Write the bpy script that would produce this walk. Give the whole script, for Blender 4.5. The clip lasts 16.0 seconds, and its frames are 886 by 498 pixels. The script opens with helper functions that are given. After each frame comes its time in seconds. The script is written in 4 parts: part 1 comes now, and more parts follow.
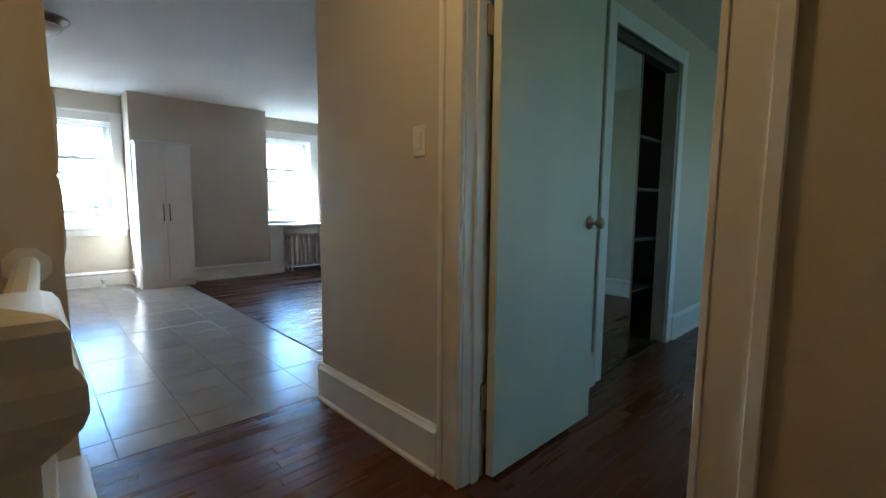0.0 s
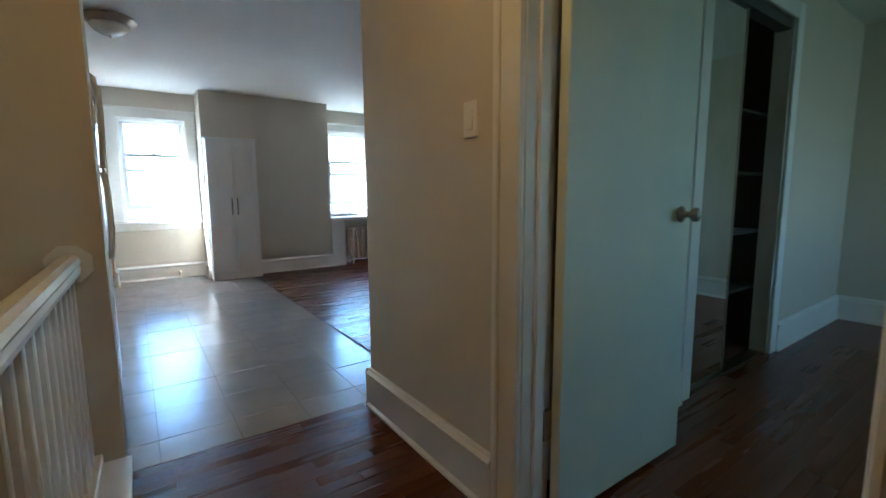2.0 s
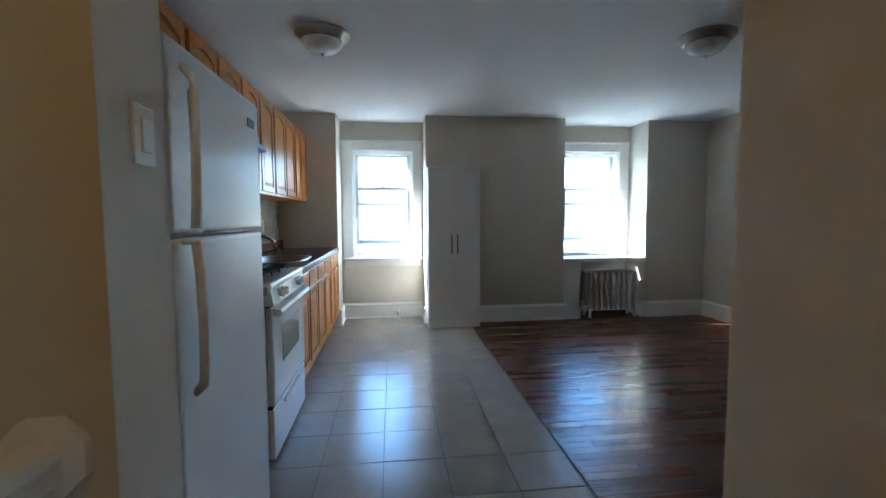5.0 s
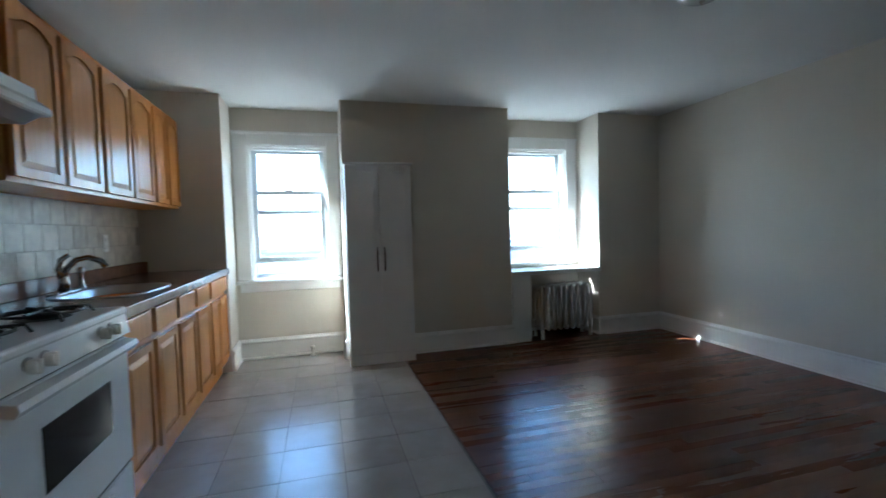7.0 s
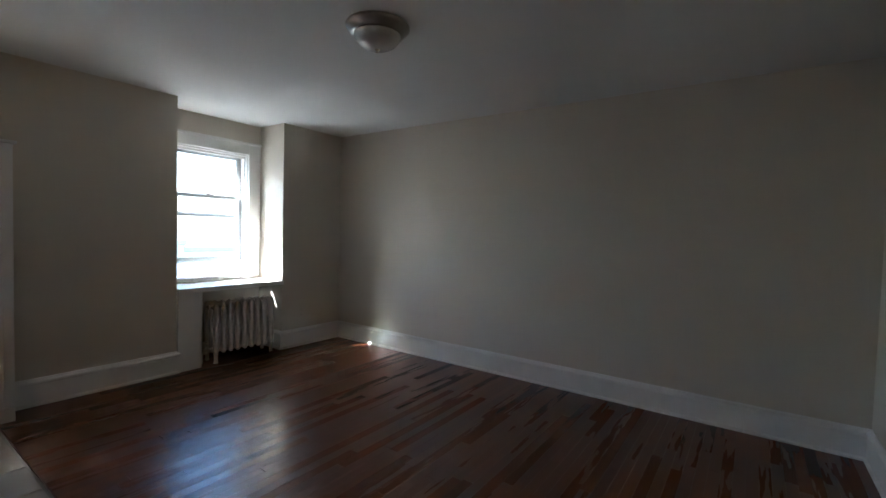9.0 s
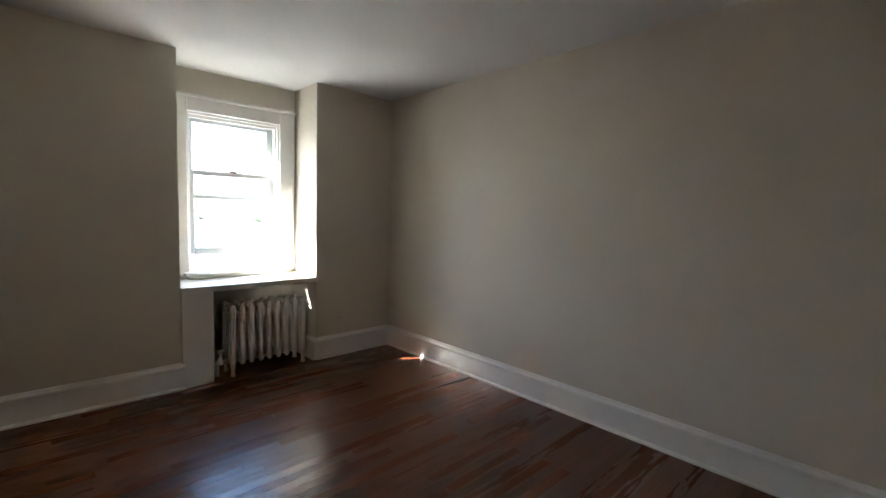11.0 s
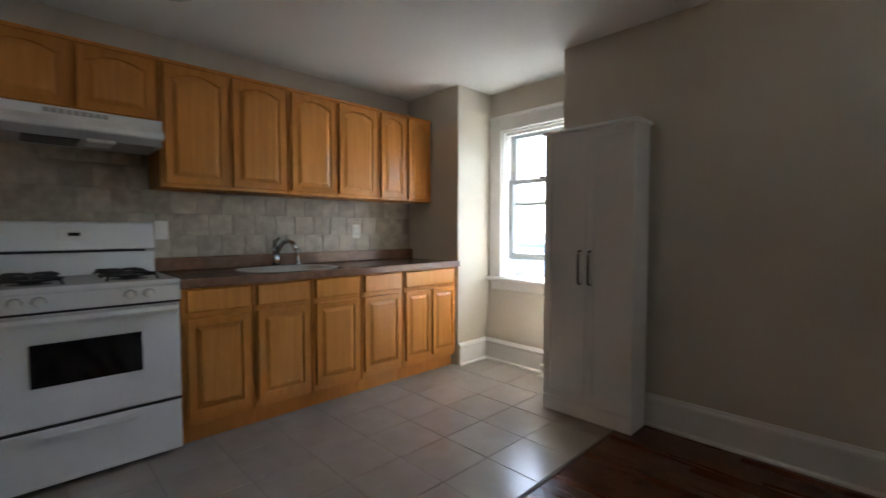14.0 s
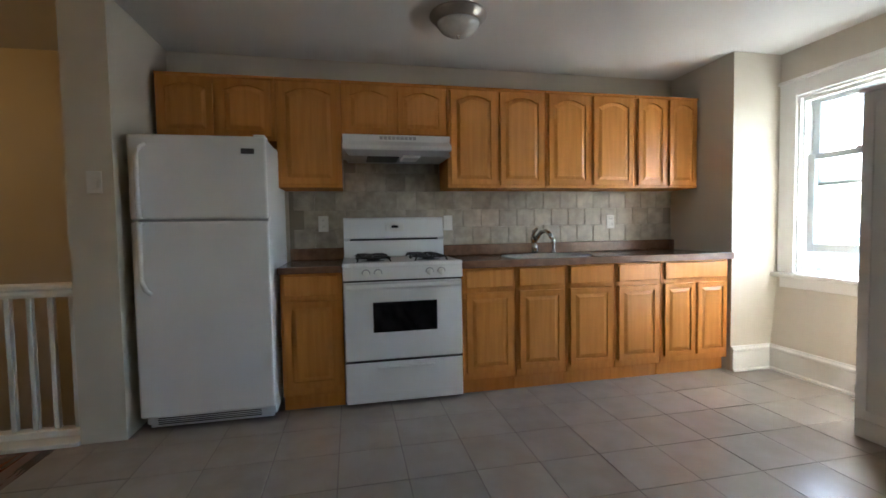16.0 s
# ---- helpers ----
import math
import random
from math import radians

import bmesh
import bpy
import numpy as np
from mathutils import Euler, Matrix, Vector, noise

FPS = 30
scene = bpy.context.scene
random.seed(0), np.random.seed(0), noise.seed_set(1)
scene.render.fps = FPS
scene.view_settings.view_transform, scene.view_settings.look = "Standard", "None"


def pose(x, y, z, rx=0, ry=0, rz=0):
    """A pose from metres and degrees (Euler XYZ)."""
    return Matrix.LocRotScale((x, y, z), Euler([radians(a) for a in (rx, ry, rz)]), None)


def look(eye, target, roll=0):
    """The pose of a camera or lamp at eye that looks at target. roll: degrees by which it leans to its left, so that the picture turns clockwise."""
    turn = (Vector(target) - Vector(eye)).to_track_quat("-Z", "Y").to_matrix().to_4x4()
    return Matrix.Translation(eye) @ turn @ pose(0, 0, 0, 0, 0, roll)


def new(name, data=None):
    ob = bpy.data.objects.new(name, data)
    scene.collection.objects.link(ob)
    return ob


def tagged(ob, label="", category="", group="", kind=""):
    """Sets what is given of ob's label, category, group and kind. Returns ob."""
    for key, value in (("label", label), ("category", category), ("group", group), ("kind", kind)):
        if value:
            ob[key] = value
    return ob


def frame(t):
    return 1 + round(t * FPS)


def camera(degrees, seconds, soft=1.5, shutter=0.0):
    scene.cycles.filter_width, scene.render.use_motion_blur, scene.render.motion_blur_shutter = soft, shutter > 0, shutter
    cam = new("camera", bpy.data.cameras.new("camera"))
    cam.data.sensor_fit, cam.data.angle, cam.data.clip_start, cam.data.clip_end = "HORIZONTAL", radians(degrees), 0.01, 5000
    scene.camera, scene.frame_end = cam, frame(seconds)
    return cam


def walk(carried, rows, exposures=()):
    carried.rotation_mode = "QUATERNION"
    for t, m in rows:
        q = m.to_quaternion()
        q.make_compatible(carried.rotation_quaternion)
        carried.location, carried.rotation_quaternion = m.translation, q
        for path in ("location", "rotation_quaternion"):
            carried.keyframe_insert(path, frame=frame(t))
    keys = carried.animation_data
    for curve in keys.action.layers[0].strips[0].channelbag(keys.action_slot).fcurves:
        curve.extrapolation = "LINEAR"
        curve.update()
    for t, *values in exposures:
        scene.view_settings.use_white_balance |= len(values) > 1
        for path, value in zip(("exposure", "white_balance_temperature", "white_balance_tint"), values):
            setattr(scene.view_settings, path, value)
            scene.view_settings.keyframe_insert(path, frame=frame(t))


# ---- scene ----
cam = camera(90.6, 16.0, soft=1.5, shutter=0.3)
PATH = [
    (0, (0.715, -6.503, 1.077), (2.086, -5.062, 0.868), 0.5),
    (0.5, (0.727, -6.484, 1.077), (2.104, -5.049, 0.862), 0.5),
    (1, (0.755, -6.442, 1.072), (2.119, -4.996, 0.852), 0.7),
    (1.5, (0.816, -6.374, 1.07), (2.119, -4.874, 0.838), 0.7),
    (2, (0.916, -6.333, 1.074), (2.058, -4.71, 0.824), -0.4),
    (2.5, (1.034, -6.154, 1.226), (2.0, -4.433, 0.9), -0.2),
    (3, (1.147, -5.938, 1.299), (1.885, -4.107, 0.976), -1.3),
    (3.5, (1.131, -5.802, 1.293), (1.757, -3.915, 1.078), 1.9),
    (4, (1.175, -5.535, 1.269), (1.598, -3.588, 1.09), 1.9),
    (4.2, (1.203, -5.439, 1.261), (1.534, -3.474, 1.089), 1.7),
    (6.3, (1.452, -4.407, 1.200), (1.650, -2.420, 1.083), -0.9),
    (6.5, (1.474, -4.339, 1.207), (1.724, -2.358, 1.088), -0.8),
    (7, (1.476, -4.105, 1.181), (2.009, -2.179, 1.092), -1.6),
    (7.5, (1.378, -4.077, 1.317), (2.364, -2.341, 1.189), -0.8),
    (8, (1.424, -4.11, 1.271), (2.743, -2.609, 1.176), -0.5),
    (8.5, (1.513, -4.113, 1.27), (3.068, -2.858, 1.181), 0.5),
    (8.7, (1.522, -4.093, 1.276), (3.158, -2.946, 1.204), 1.6),
    (10.8, (2.480, -3.542, 1.298), (3.897, -2.139, 1.142), 1.6),
    (11, (2.555, -3.487, 1.298), (3.929, -2.042, 1.142), 1.6),
    (11.5, (2.681, -3.389, 1.259), (3.836, -1.759, 1.144), 1.0),
    (12, (3.224, -3.128, 1.183), (3.78, -1.209, 1.095), -0.5),
    (12.5, (3.317, -2.869, 1.188), (3.323, -0.872, 1.065), -0.0),
    (13, (3.256, -2.792, 1.18), (2.792, -0.851, 1.052), -0.1),
    (13.5, (3.330, -2.690, 1.162), (2.333, -0.958, 1.070), -1.3),
    (14, (3.270, -2.680, 1.157), (1.835, -1.289, 1.073), 0.0),
    (14.5, (3.380, -2.620, 1.157), (1.637, -1.643, 1.076), -0.7),
    (15, (3.466, -2.605, 1.192), (1.594, -1.909, 1.083), -0.5),
    (15.5, (3.456, -2.679, 1.128), (1.528, -2.154, 1.044), -1.1),
    (16, (3.45, -2.785, 1.119), (1.495, -2.375, 1.024), -1.0),
]
EXPOSE = [(0, 4.5, 4900, 1), (2, 4.46, 4850, 1), (3, 4.40, 4800, 2), (4, 4.3, 4750, 2), (6.3, 3.62, 4900, 0), (7, 3.58, 4900, 0), (8, 3.5, 5150, 3), (8.7, 3.5, 5400, 7),
          (10.8, 3.9, 6150, 9), (12.5, 4.05, 6000, 9), (13, 3.74, 5900, 7), (13.5, 2.95, 5850, 9), (14, 3.5, 5950, 9), (14.5, 4.06, 5900, 7),
          (15.5, 4.02, 5850, 7), (16, 4.09, 5850, 7)]
walk(cam, [(t, look(eye, target, roll)) for t, eye, target, roll in PATH], EXPOSE)

# ---- world, sun, large lights ----
world = bpy.data.worlds.new("sky_world")
scene.world = world
world.use_nodes = True
wn = world.node_tree
sky = wn.nodes.new("ShaderNodeTexSky")
sky.sky_type, sky.sun_disc = "NISHITA", False
SUN_WAY = Vector((1.37, -1.0, -1.70)).normalized()
sky.sun_elevation = math.asin(-SUN_WAY.z)
sky.sun_rotation = math.atan2(-SUN_WAY.x, -SUN_WAY.y)
wn.links.new(sky.outputs[0], wn.nodes["Background"].inputs[0])
wn.nodes["Background"].inputs[1].default_value = 0.15

sun = new("sun", bpy.data.lights.new("sun", "SUN"))
sun.data.energy, sun.data.angle, sun.data.color = 5.0, radians(0.5), (1.0, 0.95, 0.88)
sun.matrix_world = look((0, 0, 8), Vector((0, 0, 8)) + SUN_WAY)


def lamp_area(name, place, target, wide, high, power, colour):
    ob = new(name, bpy.data.lights.new(name, "AREA"))
    ob.data.shape, ob.data.size, ob.data.size_y = "RECTANGLE", wide, high
    ob.data.energy, ob.data.color = power, colour
    ob.matrix_world = look(place, target)
    return ob


def lamp_point(name, place, power, colour, radius=0.06):
    ob = new(name, bpy.data.lights.new(name, "POINT"))
    ob.data.energy, ob.data.color, ob.data.shadow_soft_size = power, colour, radius
    ob.location = place
    return ob


lamp_area("window_light_bedroom", (4.70, -8.62, 1.45), (4.3, -5, 1.2), 0.38, 1.0, 0.28, (0.66, 1.0, 0.52))
lamp_point("hall_bulb", (1.10, -5.55, 2.16), 0.28, (1.0, 0.49, 0.09), 0.10)

# ---- materials ----


def mat(name, colour, rough=0.5, metal=0.0, second=None, scale=6.0, detail=4.0, bump=0.0, bump_scale=80.0, spec=0.5,
        random_tint=0.0, stretch=(1, 1, 1), rough_var=0.0, random_rough=0.0):
    m = bpy.data.materials.new(name)
    m.use_nodes = True
    nt = m.node_tree
    b = nt.nodes["Principled BSDF"]
    b.inputs["Roughness"].default_value, b.inputs["Metallic"].default_value = rough, metal
    b.inputs["Specular IOR Level"].default_value = spec
    tc = nt.nodes.new("ShaderNodeTexCoord")
    mp = nt.nodes.new("ShaderNodeMapping")
    mp.inputs["Scale"].default_value = stretch
    nt.links.new(tc.outputs["Object"], mp.inputs[0])
    second = second or tuple(c * 0.9 for c in colour)
    n1 = nt.nodes.new("ShaderNodeTexNoise")
    n1.inputs["Scale"].default_value, n1.inputs["Detail"].default_value = scale, detail
    nt.links.new(mp.outputs[0], n1.inputs["Vector"])
    ramp = nt.nodes.new("ShaderNodeValToRGB")
    ramp.color_ramp.elements[0].position, ramp.color_ramp.elements[1].position = 0.35, 0.65
    ramp.color_ramp.elements[0].color = (*second, 1)
    ramp.color_ramp.elements[1].color = (*colour, 1)
    nt.links.new(n1.outputs["Fac"], ramp.inputs[0])
    out = ramp.outputs[0]
    if random_tint:
        oi = nt.nodes.new("ShaderNodeObjectInfo")
        mr = nt.nodes.new("ShaderNodeMapRange")
        mr.inputs["To Min"].default_value, mr.inputs["To Max"].default_value = 1 - random_tint, 1 + random_tint
        nt.links.new(oi.outputs["Random"], mr.inputs["Value"])
        hv = nt.nodes.new("ShaderNodeHueSaturation")
        nt.links.new(mr.outputs[0], hv.inputs["Value"])
        nt.links.new(out, hv.inputs["Color"])
        out = hv.outputs[0]
        far = nt.nodes.new("ShaderNodeVectorMath")
        far.operation = "SCALE"
        far.inputs[0].default_value = (31.0, 17.0, 23.0)
        nt.links.new(oi.outputs["Random"], far.inputs["Scale"])
        nt.links.new(far.outputs[0], mp.inputs["Location"])
    nt.links.new(out, b.inputs["Base Color"])
    if rough_var:
        mr2 = nt.nodes.new("ShaderNodeMapRange")
        mr2.inputs["To Min"].default_value, mr2.inputs["To Max"].default_value = rough - rough_var, rough + rough_var
        nt.links.new(n1.outputs["Fac"], mr2.inputs["Value"])
        rough_out = mr2.outputs[0]
        if random_rough:
            worn = nt.nodes.new("ShaderNodeMapRange")
            worn.inputs["To Min"].default_value, worn.inputs["To Max"].default_value = -random_rough, random_rough
            turn = nt.nodes.new("ShaderNodeMath")
            turn.operation = "MULTIPLY_ADD"
            turn.inputs[1].default_value, turn.inputs[2].default_value = 7.31, 0.17
            part_of = nt.nodes.new("ShaderNodeMath")
            part_of.operation = "FRACT"
            nt.links.new(oi.outputs["Random"], turn.inputs[0])
            nt.links.new(turn.outputs[0], part_of.inputs[0])
            nt.links.new(part_of.outputs[0], worn.inputs["Value"])
            total = nt.nodes.new("ShaderNodeMath")
            nt.links.new(rough_out, total.inputs[0])
            nt.links.new(worn.outputs[0], total.inputs[1])
            rough_out = total.outputs[0]
        nt.links.new(rough_out, b.inputs["Roughness"])
    if bump:
        n2 = nt.nodes.new("ShaderNodeTexNoise")
        n2.inputs["Scale"].default_value, n2.inputs["Detail"].default_value = bump_scale, 3
        nt.links.new(mp.outputs[0], n2.inputs["Vector"])
        bp = nt.nodes.new("ShaderNodeBump")
        bp.inputs["Strength"].default_value, bp.inputs["Distance"].default_value = bump, 0.01
        nt.links.new(n2.outputs["Fac"], bp.inputs["Height"])
        nt.links.new(bp.outputs[0], b.inputs["Normal"])
    return m


M_WALL = mat("wall_paint", (0.615, 0.565, 0.475), 0.62, second=(0.595, 0.545, 0.455), scale=2.0, bump=0.12, bump_scale=140, spec=0.35)
M_CEIL = mat("ceiling_paint", (0.74, 0.73, 0.70), 0.85, second=(0.71, 0.70, 0.67), scale=1.3, bump=0.10, bump_scale=60, spec=0.2)
M_TRIM = mat("trim_paint", (0.80, 0.79, 0.76), 0.38, second=(0.76, 0.75, 0.72), scale=5, bump=0.06, bump_scale=35)
# sash colour, darker and a little bluer than the trim
M_SASH = mat("sash_blue_grey", (0.56, 0.59, 0.60), 0.42, second=(0.50, 0.53, 0.54), scale=6, bump=0.04, bump_scale=40)
M_DOOR = mat("door_paint", (0.74, 0.77, 0.66), 0.45, second=(0.67, 0.73, 0.66), scale=3, bump=0.05, bump_scale=30)
M_TILE = mat("floor_tile", (0.345, 0.31, 0.275), 0.22, second=(0.31, 0.275, 0.24), scale=7, bump=0.05, bump_scale=20, random_tint=0.03, rough_var=0.06)
M_GROUT = mat("grout", (0.185, 0.16, 0.138), 0.8, second=(0.15, 0.13, 0.11), scale=9)
M_PLANK = mat("oak_floor", (0.118, 0.040, 0.0175), 0.29, second=(0.098, 0.0325, 0.0142), scale=5, detail=8, bump=0.025, bump_scale=4,
              random_tint=0.11, stretch=(0.5, 6, 6), rough_var=0.04, spec=0.36, random_rough=0.05)
M_PLANKGAP = mat("floor_gap", (0.065, 0.024, 0.011), 0.6)
M_OAK = mat("cabinet_oak", (0.62, 0.255, 0.053), 0.26, second=(0.55, 0.215, 0.041), scale=6, detail=9, bump=0.05, bump_scale=40,
            random_tint=0.05, stretch=(5, 5, 0.5))
M_OAKIN = mat("cabinet_panel_oak", (0.64, 0.27, 0.059), 0.26, second=(0.56, 0.225, 0.045), scale=6, detail=9, bump=0.05, bump_scale=40,
              random_tint=0.07, stretch=(6, 6, 0.4))
M_LAMINATE = mat("laminate", (0.22, 0.122, 0.075), 0.22, second=(0.155, 0.085, 0.054), scale=22, detail=8, rough_var=0.05)
M_APPL = mat("appliance_enamel", (0.80, 0.80, 0.79), 0.26, second=(0.78, 0.78, 0.77), scale=3, bump=0.03, bump_scale=160)
M_APPLGREY = mat("appliance_grey", (0.42, 0.42, 0.42), 0.4)
M_BLACK = mat("black_iron", (0.015, 0.015, 0.016), 0.5, second=(0.025, 0.023, 0.022), scale=20)
M_BLACKGLASS = mat("black_glass", (0.008, 0.008, 0.009), 0.08)
M_DARKGREY = mat("dark_grey", (0.07, 0.07, 0.07), 0.5)
M_STEEL = mat("brushed_steel", (0.48, 0.48, 0.48), 0.34, 1.0, scale=30, rough_var=0.06)
M_FAUCET = mat("faucet_metal", (0.46, 0.45, 0.43), 0.24, 1.0, scale=30, rough_var=0.05)
M_NICKEL = mat("brushed_nickel", (0.42, 0.38, 0.33), 0.30, 1.0, scale=25)
M_BRONZE = mat("dark_metal", (0.12, 0.10, 0.09), 0.38, 0.9)
M_SPLASH = mat("stone_tile", (0.44, 0.385, 0.305), 0.36, second=(0.30, 0.26, 0.205), scale=14, detail=7, bump=0.15, bump_scale=45, random_tint=0.13)
M_SPLASHGROUT = mat("splash_grout", (0.30, 0.265, 0.21), 0.9)
M_FROST = mat("frosted_glass", (0.72, 0.72, 0.68), 0.25, second=(0.62, 0.62, 0.58), scale=16)
M_WARD = mat("white_laminate", (0.78, 0.78, 0.77), 0.36, second=(0.76, 0.76, 0.75), scale=4)
M_RAD = mat("radiator_paint", (0.70, 0.68, 0.64), 0.45, second=(0.66, 0.64, 0.60), scale=8, bump=0.025, bump_scale=40)
M_PLASTIC = mat("white_plastic", (0.78, 0.77, 0.73), 0.35, second=(0.76, 0.75, 0.71), scale=6)
M_MIRROR = mat("mirror", (0.80, 0.83, 0.81), 0.02, 1.0)
M_STUCCO = mat("facade", (0.62, 0.58, 0.56), 0.9, second=(0.54, 0.50, 0.48), scale=1.5)
M_ROOF = mat("roof_felt", (0.46, 0.45, 0.45), 0.9, second=(0.40, 0.39, 0.39), scale=0.8)
M_LEAF = mat("foliage", (0.11, 0.14, 0.06), 0.7, second=(0.07, 0.10, 0.04), scale=1.2)
M_BARK = mat("bark", (0.10, 0.075, 0.05), 0.9)
M_ASPHALT = mat("asphalt", (0.055, 0.055, 0.056), 0.9, second=(0.045, 0.045, 0.046), scale=2)
# near-black base colour carries the shade inside the closet
M_CLOSET_SHADE = mat("closet_shade", (0.05, 0.042, 0.034), 0.85)

M_GLASS = bpy.data.materials.new("window_glass")
M_GLASS.use_nodes = True
gb = M_GLASS.node_tree.nodes["Principled BSDF"]
gb.inputs["Transmission Weight"].default_value, gb.inputs["Roughness"].default_value = 1.0, 0.0
gb.inputs["IOR"].default_value, gb.inputs["Base Color"].default_value = 1.1, (0.97, 0.99, 0.98, 1)

M_GLOW = bpy.data.materials.new("lit_glass")
M_GLOW.use_nodes = True
eb = M_GLOW.node_tree.nodes["Principled BSDF"]
eb.inputs["Base Color"].default_value = (0.8, 0.7, 0.5, 1)
eb.inputs["Emission Color"].default_value, eb.inputs["Emission Strength"].default_value = (1, 0.62, 0.28, 1), 0.6

# ---- building helpers ----
BASE = {}


def thing(name, at, label, category, group="", kind=""):
    ob = new(name)
    ob.location = at
    ob.empty_display_size = 0.1
    BASE[ob] = Vector(at)
    return tagged(ob, label, category, group, kind)


def part(name, bm, material, parent=None, label="", smooth=False):
    """Links a bmesh in world coordinates as one mesh object under parent."""
    bmesh.ops.recalc_face_normals(bm, faces=bm.faces[:])
    shift = BASE[parent] if parent else Vector((0, 0, 0))
    bmesh.ops.translate(bm, verts=bm.verts[:], vec=-shift)
    me = bpy.data.meshes.new(name)
    bm.to_mesh(me)
    bm.free()
    me.materials.append(material)
    if smooth:
        for p in me.polygons:
            p.use_smooth = True
    ob = new(name, me)
    if parent:
        ob.parent = parent
    BASE[ob] = shift
    if label:
        ob["label"] = label
    return ob


def solid(name, bm, material, label, category, kind="", group="", smooth=False):
    """A thing or piece of the setting that is one mesh."""
    ob = part(name, bm, material, None, "", smooth)
    return tagged(ob, label, category, group, kind)


def box(bm, x0, y0, z0, x1, y1, z1, bevel=0.0, seg=1):
    x0, x1, y0, y1, z0, z1 = min(x0, x1), max(x0, x1), min(y0, y1), max(y0, y1), min(z0, z1), max(z0, z1)
    r = bmesh.ops.create_cube(bm, size=1.0, matrix=Matrix.Translation(((x0 + x1) / 2, (y0 + y1) / 2, (z0 + z1) / 2)) @
                              Matrix.Diagonal((x1 - x0, y1 - y0, z1 - z0, 1)))
    if bevel:
        es = {e for v in r["verts"] for e in v.link_edges}
        bmesh.ops.bevel(bm, geom=list(es), offset=bevel, segments=seg, affect="EDGES", profile=0.5)
    return bm


def boxes(*dims, bevel=0.0, seg=1):
    bm = bmesh.new()
    for d in dims:
        box(bm, *d, bevel=bevel, seg=seg)
    return bm


def lathe(bm, at, profile, axis="z", n=24):
    """Turns (radius, height) pairs round an axis through at."""
    rings = []
    for r, h in profile:
        ring = []
        for i in range(n):
            a = 2 * math.pi * i / n
            u, v = r * math.cos(a), r * math.sin(a)
            p = {"z": (u, v, h), "x": (h, u, v), "y": (u, h, v)}[axis]
            ring.append(bm.verts.new(Vector(at) + Vector(p)))
        rings.append(ring)
    for a, b in zip(rings, rings[1:]):
        for i in range(n):
            bm.faces.new((a[i], a[(i + 1) % n], b[(i + 1) % n], b[i]))
    bm.faces.new(rings[0])
    bm.faces.new(rings[-1])
    return bm


def tube(bm, path, r, n=10):
    """A round bar along a list of points; r may be a list."""
    pts = [Vector(p) for p in path]
    rad = r if isinstance(r, (list, tuple)) else [r] * len(pts)
    rings = []
    for i, p in enumerate(pts):
        d = (pts[min(i + 1, len(pts) - 1)] - pts[max(i - 1, 0)]).normalized()
        up = Vector((0, 0, 1)) if abs(d.z) < 0.9 else Vector((0, 1, 0))
        u = d.cross(up).normalized()
        v = d.cross(u)
        rings.append([bm.verts.new(p + (u * math.cos(2 * math.pi * k / n) + v * math.sin(2 * math.pi * k / n)) * rad[i]) for k in range(n)])
    for a, b in zip(rings, rings[1:]):
        for k in range(n):
            bm.faces.new((a[k], a[(k + 1) % n], b[(k + 1) % n], b[k]))
    bm.faces.new(rings[0])
    bm.faces.new(rings[-1])
    return bm


def prism(bm, loop, way):
    """A polygon pushed along a vector."""
    a = [bm.verts.new(p) for p in loop]
    b = [bm.verts.new(Vector(p) + Vector(way)) for p in loop]
    bm.faces.new(a)
    bm.faces.new(list(reversed(b)))
    for i in range(len(a)):
        j = (i + 1) % len(a)
        bm.faces.new((a[i], b[i], b[j], a[j]))
    return bm


def ringed(bm, outer, inner, way):
    """A frame between two loops of equal length, pushed along a vector."""
    w = Vector(way)
    o0, i0 = [bm.verts.new(p) for p in outer], [bm.verts.new(p) for p in inner]
    o1, i1 = [bm.verts.new(Vector(p) + w) for p in outer], [bm.verts.new(Vector(p) + w) for p in inner]
    n = len(outer)
    for k in range(n):
        j = (k + 1) % n
        bm.faces.new((o0[k], o0[j], i0[j], i0[k]))
        bm.faces.new((o1[k], o1[j], i1[j], i1[k]))
        bm.faces.new((o0[k], o0[j], o1[j], o1[k]))
        bm.faces.new((i0[k], i0[j], i1[j], i1[k]))
    return bm


# ---- the plan ----
KX = 0.04            # kitchen wall
RX = 5.14            # wall of the living side
H = 2.375
A1, P0, P1, A2 = 0.69, 1.68, 3.325, 4.36   # corners of the window wall
AY = 0.42            # back of the window bays
BACK = -4.66         # back wall of the living side
HX = 1.845            # hall wall
HEND = -4.37
STUB_X, STUB_Y0, STUB_Y1 = 0.815, -4.22, -4.00
EDGE_Y, EDGE_X = -4.325, 2.18               # where the tiles end
D0, D1 = -6.20, -5.42                     # bedroom doorway
BED_Y, BED_X = -5.27, 5.76
WIN = ((0.82, 1.557, 0.745, 2.035), (3.47, 4.22, 0.76, 2.055))


def wall(name, *dims, label="smooth beige painted plaster wall", material=None):
    return solid(name, boxes(*dims), material or M_WALL, label, "wall", "structure")


T = 0.14
